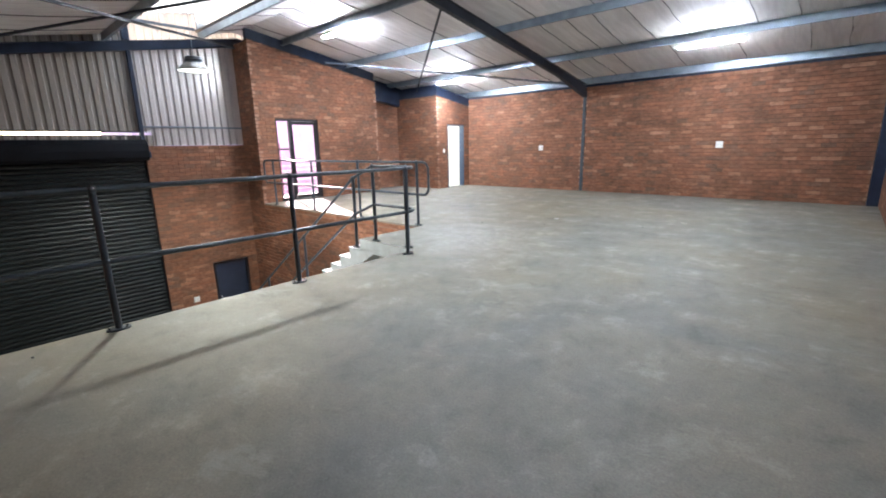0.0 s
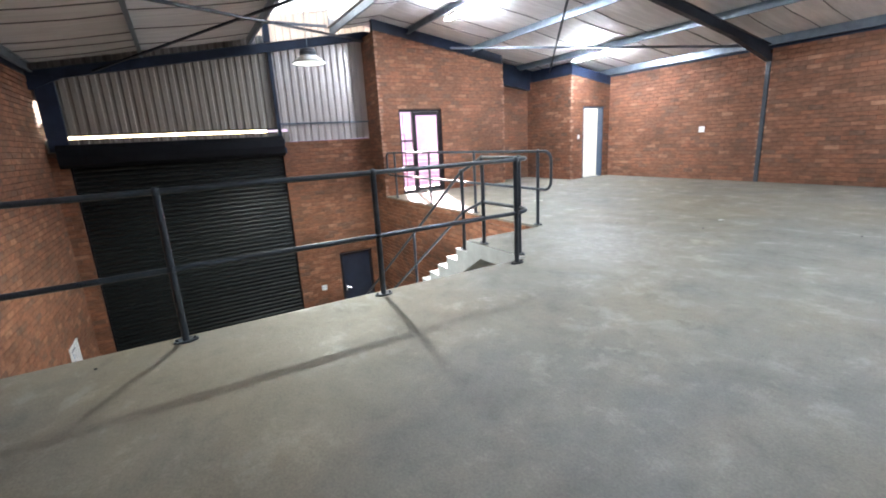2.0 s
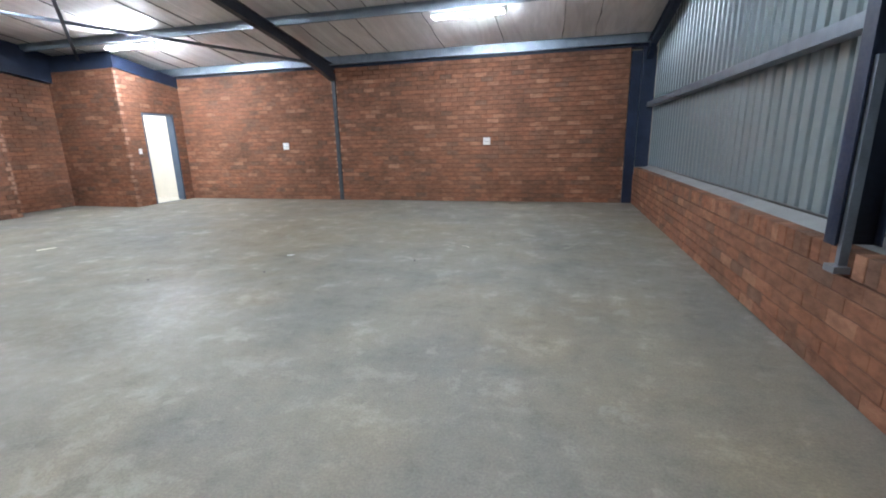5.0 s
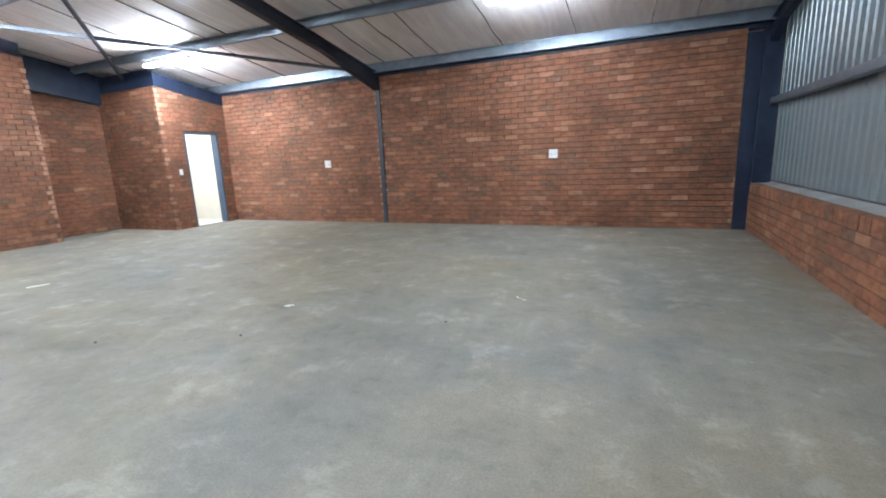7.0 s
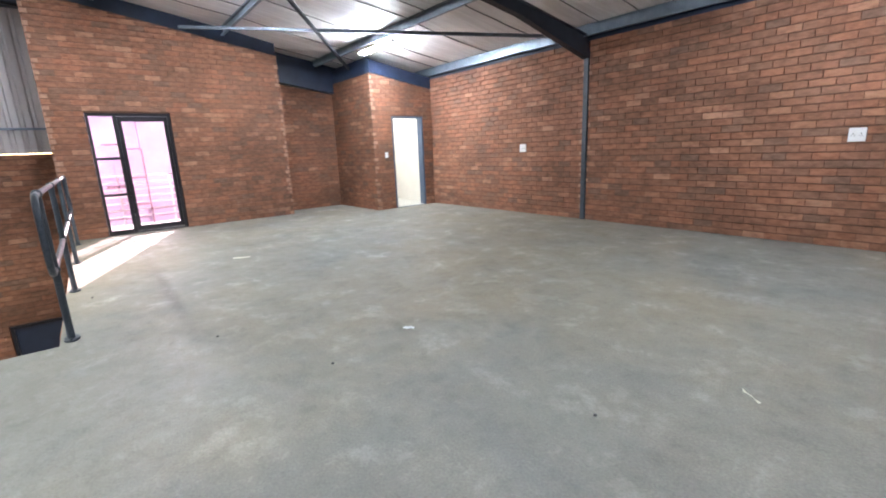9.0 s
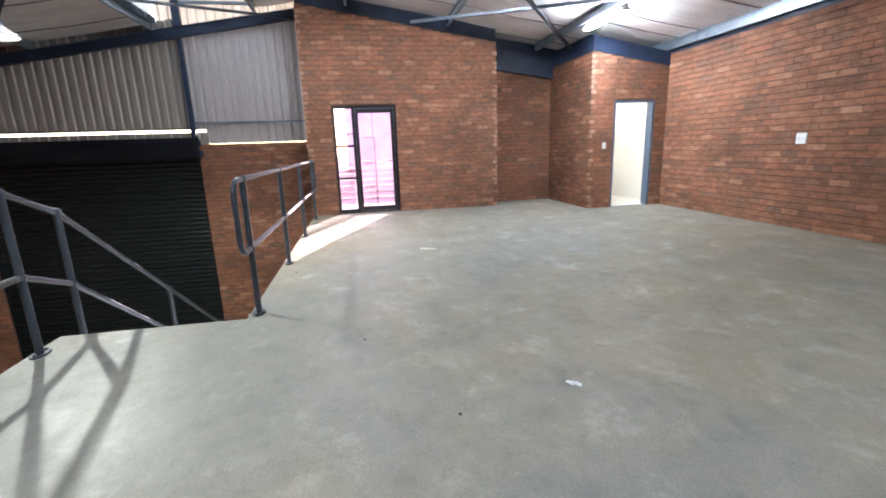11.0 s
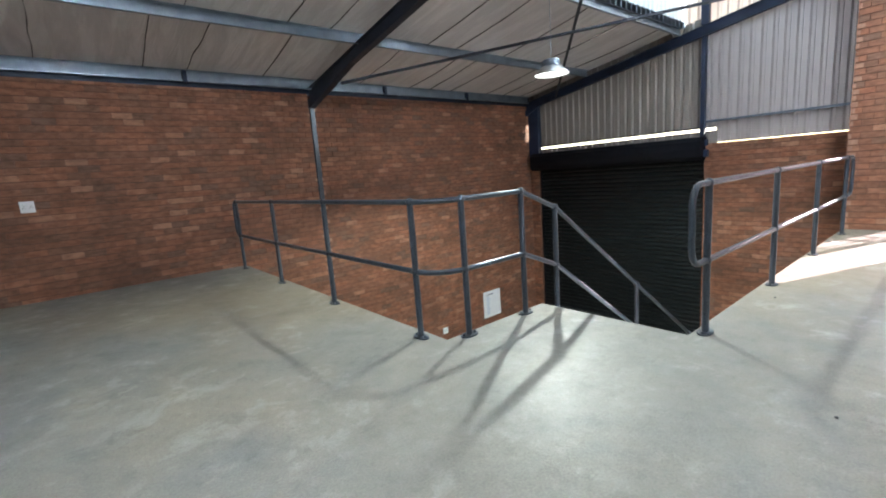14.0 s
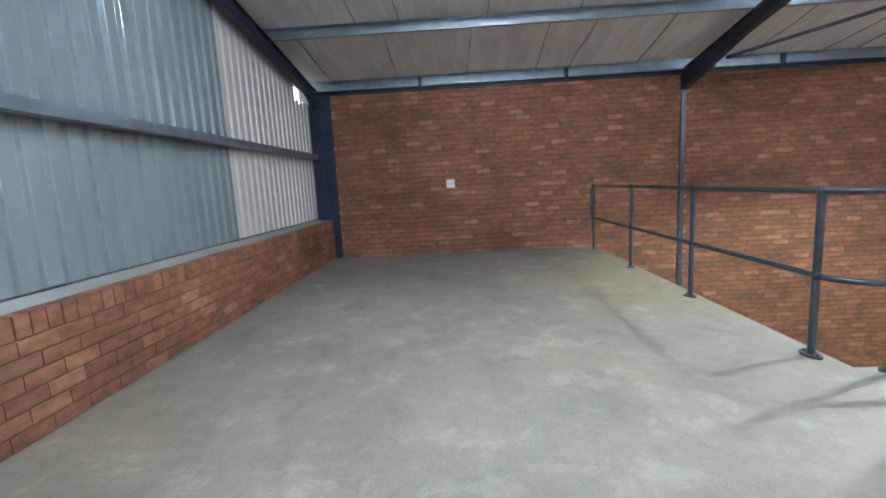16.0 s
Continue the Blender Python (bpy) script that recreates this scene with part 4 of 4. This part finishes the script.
part("frame", boxes(((-0.31, -0.002, -0.35), (-0.29, 0.022, 0.35)), ((0.29, -0.002, -0.35), (0.31, 0.022, 0.35)), ((-0.29, -0.002, 0.33), (0.29, 0.022, 0.35)), ((-0.29, -0.002, -0.35), (0.29, 0.022, -0.33))), LAMP_WHITE, poster)
rng = random.Random(8)
part("heading", boxes(((-0.06, 0.013, 0.25), (0.20, 0.0155, 0.275))), INK, poster)
for i in range(9):
    z = 0.20 - i * 0.055
    part("print_line", boxes(((0.20 - rng.uniform(0.07, 0.14), 0.013, z - 0.02), (0.20, 0.0155, z + 0.002))), INK_BLUE, poster)

# ---- concrete stair ----
TREAD, RISE = 0.283, 0.18
st = thing("concrete_stair", (X_STAIR, 5.17, Z_LOW), "pale painted concrete stair descending along the brick wall", "stair")
bm = bmesh.new()
n = 19
pts = []
for i in range(n):
    pts += [(-i * TREAD, -RISE * (i + 1) + 0.0), (-(i + 1) * TREAD, -RISE * (i + 1))]
low = [(-n * TREAD, Z_LOW + 0.0), (-n * TREAD + 0.35, Z_LOW + 0.0), (0.32, -0.20), (0.32, -0.153), (0.0, -0.153)]
poly = [(x, z) for x, z in pts] + low
prism(bm, [(x, 0, z - Z_LOW) for x, z in poly], (0, Y_STAIR - 5.17, 0), (0, Y_VOID - 0.012 - 5.17, 0))
part("flight", bm, STAIR_PAINT, st)
for i in range(n):
    part("tread", boxes(((-(i + 1) * TREAD - 0.012, Y_STAIR - 0.008 - 5.17, -RISE * (i + 1) - Z_LOW + 0.0005), (-i * TREAD - 0.002, Y_VOID - 0.014 - 5.17, -RISE * (i + 1) - Z_LOW + 0.012)), bevel=0.003), STAIR_PAINT, st)


# ---- guard rails ----
TOP_Z, MID_Z, R_RAIL, R_POST = 1.115, 0.555, 0.022, 0.025


def rail_post(parent, at, height, plate=True, turn=0.0):
    x, y, z = at
    p = part("post", tube(bmesh.new(), [(x, y, z), (x, y, z + height)], R_POST, 12), RAIL_PAINT, parent, smooth=True)
    if plate:
        bm = bmesh.new()
        n = 16
        ring = [(x + 0.085 * math.cos(k * math.tau / n) * (1.0 if turn else 0.6), y + 0.085 * math.sin(k * math.tau / n) * (0.6 if turn else 1.0), z) for k in range(n)]
        prism(bm, ring, (0, 0, 0), (0, 0, 0.012))
        for s in (-1, 1):
            dx, dy = (0.06 * s, 0) if turn else (0, 0.06 * s)
            tube(bm, [(x + dx, y + dy, z + 0.011), (x + dx, y + dy, z + 0.026)], 0.010, 6)
        part("base_plate", bm, RAIL_PAINT, p, "bolted oval steel base plate")
    return p


def collar(parent, at, r=0.034):
    bm = bmesh.new()
    bmesh.ops.create_uvsphere(bm, u_segments=12, v_segments=8, radius=r, matrix=Matrix.Translation(at))
    part("ball_joint", bm, RAIL_PAINT, parent, smooth=True)


XR, YR = -3.65, 4.565
SOUTH_POSTS = (-0.60, 1.10, 2.70, 4.285)
gr = thing("guard_rail", (XR, 2.0, 0), "charcoal-blue tubular guard rail along the mezzanine edge and stair", "railing")
loc = lambda p: (p[0] - XR, p[1] - 2.0, p[2])
for y in SOUTH_POSTS:
    p = rail_post(gr, loc((XR, y, 0)), TOP_Z)
    collar(p, loc((XR, y, TOP_Z)))
    collar(p, loc((XR, y, MID_Z)))
for x in (-3.935, -4.645):
    p = rail_post(gr, loc((x, YR, 0)), TOP_Z, turn=1.0)
    collar(p, loc((x, YR, TOP_Z)))
    collar(p, loc((x, YR, MID_Z)))
SLOPE = 0.694
for x in (-5.13, -6.73, -8.33, -9.93):
    ztop = TOP_Z - 0.19 - SLOPE * (-5.13 - x)
    zstep = -RISE * (math.floor((X_STAIR - x) / TREAD) + 1) + 0.012
    p = rail_post(gr, loc((x, YR, zstep)), ztop - zstep, turn=1.0)
    collar(p, loc((x, YR, ztop)))
    collar(p, loc((x, YR, ztop - 0.56)))
bend = 0.28
for nm, z in (("top_rail", TOP_Z), ("mid_rail", MID_Z)):
    path = [(XR, -0.60, z), (XR, YR - bend, z)]
    path += [tuple(v) for v in arc((XR - bend, YR - bend, z), bend, 0, math.pi / 2, (1, 0, 0), (0, 1, 0))[1:]]
    path += [(-4.645, YR, z), (-5.13, YR, z - 0.19), (-10.2, YR, z - 0.19 - SLOPE * 5.07)]
    part(nm, tube(bmesh.new(), [loc(p) for p in path], R_RAIL, 12), RAIL_PAINT, gr, smooth=True)
loop = [(XR, -0.60, TOP_Z)] + [tuple(v) for v in arc((XR, -0.62, TOP_Z - 0.13), 0.13, math.pi / 2, 0, (0, -1, 0), (0, 0, 1), 6)]
loop += [tuple(v) for v in arc((XR, -0.62, MID_Z + 0.13), 0.13, 0, -math.pi / 2, (0, -1, 0), (0, 0, 1), 6)] + [(XR, -0.60, MID_Z)]
part("end_loop", tube(bmesh.new(), [loc(p) for p in loop], R_RAIL, 12), RAIL_PAINT, gr, smooth=True)

YN2 = 5.91
NORTH_POSTS = (-5.09, -6.77, -8.48, -10.25)
g2 = thing("guard_rail", (-7.7, YN2, 0), "charcoal tubular guard rail with a rounded end by the stair", "railing")
loc2 = lambda p: (p[0] + 7.7, p[1] - YN2, p[2])
for x in NORTH_POSTS:
    p = rail_post(g2, loc2((x, YN2, 0)), TOP_Z, turn=1.0)
    collar(p, loc2((x, YN2, TOP_Z)))
    collar(p, loc2((x, YN2, MID_Z)))
for nm, z in (("top_rail", TOP_Z), ("mid_rail", MID_Z)):
    part(nm, tube(bmesh.new(), [loc2((-5.09, YN2, z)), loc2((-10.55, YN2, z))], R_RAIL, 12), RAIL_PAINT, g2, smooth=True)
for x0, s in ((-5.09, 1), (-10.45, -1)):
    loop = [(x0, YN2, TOP_Z)] + [tuple(v) for v in arc((x0 + 0.15 * s, YN2, TOP_Z - 0.13), 0.13, math.pi / 2, 0, (s, 0, 0), (0, 0, 1), 6)]
    loop += [tuple(v) for v in arc((x0 + 0.15 * s, YN2, MID_Z + 0.13), 0.13, 0, -math.pi / 2, (s, 0, 0), (0, 0, 1), 6)] + [(x0, YN2, MID_Z)]
    part("end_loop", tube(bmesh.new(), [loc2(p) for p in loop], R_RAIL, 12), RAIL_PAINT, g2, smooth=True)


# ---- lamps ----
def fluorescent(at, label, tubes):
    t = thing("fluorescent_light", at, label, "ceiling light", "fluorescent lights")
    part("batten", boxes(((-0.61, -0.025, -0.03), (0.61, 0.025, 0.055)), bevel=0.006), LAMP_WHITE, t)
    part("reflector", boxes(((-0.60, -0.058, -0.008), (0.60, -0.0255, -0.004)), ((-0.60, 0.0255, -0.008), (0.60, 0.058, -0.004))), LAMP_WHITE, t, "white folded reflector wings")
    for s in (-1, 1):
        part("tube", tube(bmesh.new(), [(-0.585, 0.05 * s, -0.028), (0.585, 0.05 * s, -0.028)], 0.014, 10), TUBES[tubes], t, smooth=True)
    for s in (-1, 1):
        part("end_cap", boxes(((0.585 * s - 0.015, -0.07, -0.045), (0.585 * s + 0.015, 0.07, -0.005)), bevel=0.004), LAMP_WHITE, t)
    return t


lit = "lit twin-tube fluorescent batten under a roof purlin"
# the last two battens are unseen, added to fill the east floor and walls
for x, y, tubes in ((-8.56, 10.93, "new"), (-8.40, 6.85, "bright"), (-1.82, 10.93, "weak"), (-1.82, 6.85, "dim_fill"), (-1.82, 4.98, "worn")):
    fluorescent((x, y, roof_z(y) - 0.21), lit, tubes)


def bay_lamp(at, drop, label):
    """A dome reflector with a lit bulb, hung on a thin conduit; its lamp shines down out of the dome."""
    t = thing("high_bay_lamp", at, label, "pendant lamp", "high bay lamps")
    bm = bmesh.new()
    lathe(bm, [(r * 0.83, h * 0.88) for r, h in [(0.292, 0.0), (0.300, 0.006), (0.298, 0.016), (0.262, 0.050), (0.205, 0.095), (0.165, 0.125), (0.157, 0.121), (0.198, 0.090), (0.255, 0.046), (0.288, 0.012), (0.292, 0.0)]], (0, 0, 0), 40)
    part("shade", bm, ALU, t, "spun aluminium dome reflector", smooth=True)
    bm = bmesh.new()
    lathe(bm, [(r * 0.83, h * 0.88) for r, h in [(0.0, 0.235), (0.12, 0.235), (0.136, 0.226), (0.140, 0.190), (0.150, 0.184), (0.150, 0.170), (0.140, 0.164), (0.142, 0.142), (0.162, 0.134), (0.162, 0.118), (0.10, 0.112), (0.0, 0.112)]], (0, 0, 0), 32)
    part("ballast_housing", bm, GIRT, t, "grey ballast housing", smooth=True)
    bm = bmesh.new()
    lathe(bm, [(r * 0.83, h * 0.88) for r, h in [(0.0, 0.035), (0.04, 0.04), (0.055, 0.065), (0.04, 0.10), (0.0, 0.11)]], (0, 0, 0), 16)
    part("bulb", bm, glowing("frosted_bulb", (1.0, 0.97, 0.9), 6.0), t, smooth=True)
    bm = bmesh.new()
    lathe(bm, [(r * 0.83, h * 0.88) for r, h in [(0.0, 0.012), (0.20, 0.012), (0.285, 0.016), (0.285, 0.020), (0.0, 0.018)]], (0, 0, 0), 32)
    part("lens", bm, glowing("frosted_lens", (0.95, 1.0, 0.97), 0.55), t, "glowing frosted glass lens", smooth=True)
    part("conduit", tube(bmesh.new(), [(0, 0, 0.20), (0, 0, drop)], 0.005, 8), GALV, t, smooth=True)
    lamp_data = bpy.data.lights.new("bay_light", "SPOT")
    lamp_data.energy, lamp_data.color, lamp_data.shadow_soft_size = BAY_WATTS, (0.95, 1.0, 0.95), 0.038
    lamp_data.spot_size, lamp_data.spot_blend = radians(140), 0.34
    o = new("bay_light", lamp_data)
    o.location = (at[0], at[1], at[2] - 0.005)
    return t


bay_lamp((-7.04, 3.19, 2.56), roof_z(3.19) - 2.58, "white high-bay lamp with aluminium dome hanging over the stairwell")

# ---- washroom behind the open doorway ----
WX0, WX1, WY0, WY1 = -11.40, X_WC - 0.165, Y_WC + 0.115, Y_NORTH - 0.003
part("washroom_wall", boxes(((WX0 - 0.05, WY0, 0), (WX0, WY1, 2.6)), ((WX0, WY1 - 0.02, 0), (WX1, WY1, 2.6)), ((WX0, WY0, 0), (WX1, WY0 + 0.02, 2.6)),
                            ((WX1 - 0.0, WY0 + 0.02, 0), (WX1 + 0.004, Y_WC + 0.48, 2.6)), ((WX1, Y_WC + 0.48, 2.09), (WX1 + 0.004, Y_WC + 1.37, 2.6)), ((WX1, Y_WC + 1.37, 0), (WX1 + 0.004, WY1, 2.6))), PLASTER)
tagged(bpy.data.objects["washroom_wall"], "bright white plastered washroom walls", "wall", kind="structure")
part("washroom_ceiling", boxes(((WX0, WY0, 2.6), (WX1, WY1, 2.64))), PLASTER)
tagged(bpy.data.objects["washroom_ceiling"], "white washroom ceiling", "ceiling", kind="structure")
part("washroom_floor", boxes(((WX0, WY0 + 0.02, 0.001), (WX1 + 0.16, WY1 - 0.02, 0.012))), TILE)
tagged(bpy.data.objects["washroom_floor"], "pale washroom floor", "floor", kind="structure")
wl = thing("ceiling_lamp", (-10.55, 12.1, 2.6), "lit round white bulkhead lamp on the washroom ceiling", "ceiling light")
bm = bmesh.new()
lathe(bm, [(0.0, -0.075), (0.08, -0.07), (0.12, -0.045), (0.13, -0.01)], (0, 0, 0), 24)
part("diffuser", bm, glowing("opal_diffuser", (1.0, 0.99, 0.97), 27.0), wl, smooth=True)
bm = bmesh.new()
lathe(bm, [(0.13, -0.012), (0.15, -0.012), (0.15, 0.0), (0.0, 0.0)], (0, 0, 0), 24)
part("base", bm, LAMP_WHITE, wl, smooth=True)
fr = thing("door_frame", (X_WC, 12.22, 0), "dark blue steel frame of the open washroom doorway", "door frame", kind="structure")
part("jamb", boxes(((-0.175, -0.437, 0), (0.014, -0.395, 2.08)), bevel=0.004), FRAME_BLUE, fr)
part("jamb", boxes(((-0.175, 0.395, 0), (0.014, 0.437, 2.08)), bevel=0.004), FRAME_BLUE, fr)
part("head", boxes(((-0.175, -0.395, 2.042), (0.014, 0.395, 2.08)), bevel=0.004), FRAME_BLUE, fr)
part("threshold", boxes(((-0.03, -0.395, 0.0), (0.012, 0.395, 0.014)), bevel=0.003), GIRT, fr)
tap = thing("wall_tap", (WX0 + 0.001, 11.93, 0.62), "small chrome tap on the washroom wall", "tap")
bm = bmesh.new()
tube(bm, [(0, 0, 0), (0.07, 0, 0), (0.10, 0, -0.015), (0.115, 0, -0.05)], 0.012, 10)
tube(bm, [(0.05, 0, 0), (0.05, 0, 0.045)], 0.008, 8)
part("spout", bm, CHROME, tap, smooth=True)
part("tap_handle", boxes(((0.035, -0.035, 0.043), (0.065, 0.035, 0.056)), bevel=0.004), CHROME, tap)

# ---- balcony door ----
bd = thing("balcony_door", (X_BLOCK, 6.995, 0), "black-framed glazed balcony door with a narrow sidelight and pinkish glass", "door")
Z1, YA, YB, YM = 2.17, -0.637, 0.637, -0.215
part("frame", boxes(((-0.11, YA, 0), (-0.03, YA + 0.045, Z1)), ((-0.11, YB - 0.055, 0), (-0.03, YB, Z1)), ((-0.11, YA + 0.045, Z1 - 0.05), (-0.03, YB - 0.055, Z1)),
                    ((-0.11, YA + 0.045, 0), (-0.03, YB - 0.055, 0.035)), ((-0.11, YM - 0.04, 0.035), (-0.03, YM + 0.02, Z1 - 0.05)), bevel=0.004), FRAME_BLACK, bd)
part("sidelight_bar", boxes(((-0.10, YA + 0.045, 0.035), (-0.04, YM - 0.04, 0.085)), bevel=0.004), FRAME_BLACK, bd)
for z in (0.735, 1.385):
    part("sidelight_bar", boxes(((-0.10, YA + 0.045, z - 0.022), (-0.04, YM - 0.04, z + 0.022)), bevel=0.004), FRAME_BLACK, bd)
for z0, z1 in ((0.085, 0.713), (0.757, 1.363), (1.407, 2.12)):
    part("pane", boxes(((-0.073, YA + 0.045, z0), (-0.067, YM - 0.04, z1))), GLASS, bd)
leaf = part("leaf", boxes(((-0.095, YM + 0.022, 0.04), (-0.045, YM + 0.085, 2.115)), ((-0.095, YB - 0.115, 0.04), (-0.045, YB - 0.057, 2.115)),
                          ((-0.095, YM + 0.085, 2.03), (-0.045, YB - 0.115, 2.115)), ((-0.095, YM + 0.085, 0.04), (-0.045, YB - 0.115, 0.13)), bevel=0.004), FRAME_BLACK, bd)
part("pane", boxes(((-0.073, YM + 0.085, 0.13), (-0.067, YB - 0.115, 2.03))), GLASS, leaf)
bm = boxes(((-0.046, YB - 0.10, 0.98), (-0.038, YB - 0.07, 1.14)), bevel=0.003)
tube(bm, [(-0.04, YB - 0.085, 1.07), (0.01, YB - 0.085, 1.07), (0.014, YB - 0.10, 1.07), (0.014, YB - 0.20, 1.07)], 0.010, 8)
part("door_handle", bm, FRAME_BLACK, leaf)
# ---- outside, through the balcony door ----
part("balcony", boxes(((-12.5, 5.86, -0.22), (X_BLOCK - 0.11, 9.56, -0.015))), FLOOR_LOW)
tagged(bpy.data.objects["balcony"], "small concrete balcony outside the glazed door", "balcony", kind="structure")
br = thing("balcony_rail", (-12.4, 7.6, 0), "white balcony rail of horizontal bars", "railing")
for i in range(7):
    z = 0.16 + i * 0.145
    part("bar", tube(bmesh.new(), [(0, -1.9, z), (0, 1.9, z)], 0.019 if i < 6 else 0.025, 8), BALCONY_RAIL, br, smooth=True)
for y in (-1.85, -0.9, 0.05, 1.0, 1.85):
    part("post", boxes(((-0.018, y - 0.018, -0.02), (0.018, y + 0.018, 1.04)), bevel=0.003), BALCONY_RAIL, br)
part("ground", boxes(((-400, -400, Z_LOW - 0.4), (400, 400, Z_LOW - 0.21))), GROUND)
tagged(bpy.data.objects["ground"], "brown paved yard outside", "ground", kind="structure")
hb = thing("neighbouring_building", (-24, 13.0, Z_LOW - 0.2), "rose-painted building across the yard", "building")
part("wall", boxes(((-6, -6.7, 0), (0, 10, 7.6))), PINK_WALL, hb)
part("roof", boxes(((-6.2, -6.9, 7.6), (0.25, 10.2, 7.75))), SHEET_ZINC, hb)
gt = thing("balcony_gate", (-12.30, 7.0, -0.015), "thin dark red steel gate frame on the balcony", "gate")
part("stile", boxes(((-0.015, 0.195, 0.0), (0.015, 0.232, 1.60)), bevel=0.003), GATE_RED, gt)
part("stile", boxes(((-0.012, 0.185, 1.60), (0.012, 0.200, 2.18)), bevel=0.003), GATE_RED, gt)
for y0, y1, z, h in ((-0.02, 0.195, 1.575, 0.03), (-0.03, 0.195, 0.98, 0.035), (-0.06, 0.195, 0.40, 0.07), (-0.50, -0.19, 0.80, 0.06), (-0.46, -0.19, 1.67, 0.04)):
    part("bar", boxes(((-0.012, y0, z), (0.012, y1, z + h)), bevel=0.003), GATE_RED, gt)
gw = part("yard_wall", boxes(((-17.2, 0.0, Z_LOW - 0.2), (-17.0, 16.0, 0.55)), ((-17.24, 0.0, 0.55), (-16.96, 16.0, 0.63)), bevel=0.01), PINK_WALL)
tagged(gw, "long rose-painted yard wall with a coping", "wall", kind="structure")


# ---- scraps on the floor ----
def scrap(at, size, turn, mat, label, name="paper_scrap"):
    rng = random.Random(int(at[0] * 100))
    bm = bmesh.new()
    nx, ny = 6, 3
    g = [[bm.verts.new(((i / nx - 0.5) * size[0], (j / ny - 0.5) * size[1] + rng.uniform(-0.006, 0.006), 0.003 + 0.016 * abs(noise.noise((i * 0.6, j * 0.8, at[0]))))) for j in range(ny + 1)] for i in range(nx + 1)]
    for i in range(nx):
        for j in range(ny):
            bm.faces.new((g[i][j], g[i + 1][j], g[i + 1][j + 1], g[i][j + 1]))
    bmesh.ops.solidify(bm, geom=bm.faces[:], thickness=0.0015)
    ob = part(name, bm, mat, None, label, True)
    ob.location, ob.rotation_euler = (at[0], at[1], 0.002), (0, 0, radians(turn))
    return tagged(ob, label, "litter", "scraps on the floor")


scrap((-6.97, 7.64), (0.21, 0.065), 70, PAPER, "crumpled cream paper scrap on the concrete floor")
scrap((-3.42, 7.91), (0.085, 0.03), 50, PLASTIC, "small white paper scrap on the concrete floor")


def pebble(at, r, label):
    bm = bmesh.new()
    bmesh.ops.create_icosphere(bm, subdivisions=2, radius=r)
    for v in bm.verts:
        v.co *= 1 + 0.25 * noise.noise(v.co * 60 + Vector(at + (0,)))
        v.co.z = v.co.z * 0.6 + r * 0.5
    ob = part("stone_chip", bm, PLASTIC_DARK, None, label, True)
    ob.location = (at[0], at[1], 0)
    return tagged(ob, label, "debris", "chips on the floor")


scrap((-1.43, 8.68), (0.13, 0.012), -38, PAPER, "thin white sliver of plastic on the concrete floor")
for p in ((-1.87, 7.96), (-3.29, 7.235), (-4.31, 6.775), (-6.3, 6.05), (-3.51, 0.57)):
    pebble(p, 0.010, "small dark chip of debris on the concrete floor")

# ---- single bricks ----
bm = bmesh.new()
vs = [bm.verts.new((u, d, v)) for u, v, d in brick_points(0, BL, 0, BH, 0.0)]
for f in BRICK_FACES:
    bm.faces.new([vs[i] for i in f])
BRICK_MESH = mesh_of(bm, "brick", BRICK_ONE)
for wall, o, u, n, full, tall in SINGLE:
    # the brick's own axes: along the course, out of the wall, up
    turn = Matrix((u, n, Vector((0, 0, 1)))).transposed().to_4x4()
    for a, v, proud in full:
        b = new("brick", BRICK_MESH)
        b.parent = wall
        b.matrix_local = Matrix.Translation(o + u * a + n * proud + Vector((0, 0, v))) @ turn @ Matrix.Diagonal((1, 1, tall, 1))
bm = boxes(((-0.008, 0, 0), (0.105, 0.091, 0.128)), bevel=0.004)
ROW_MESH = mesh_of(bm, "brick", BRICK_ONE)
rng = random.Random(31)
for y in ROWLOCK:
    b = new("brick", ROW_MESH)
    b.parent = bpy.data.objects["wall_east"]
    b.location = (X_EAST + rng.uniform(-0.004, 0.002), y, 0.584)
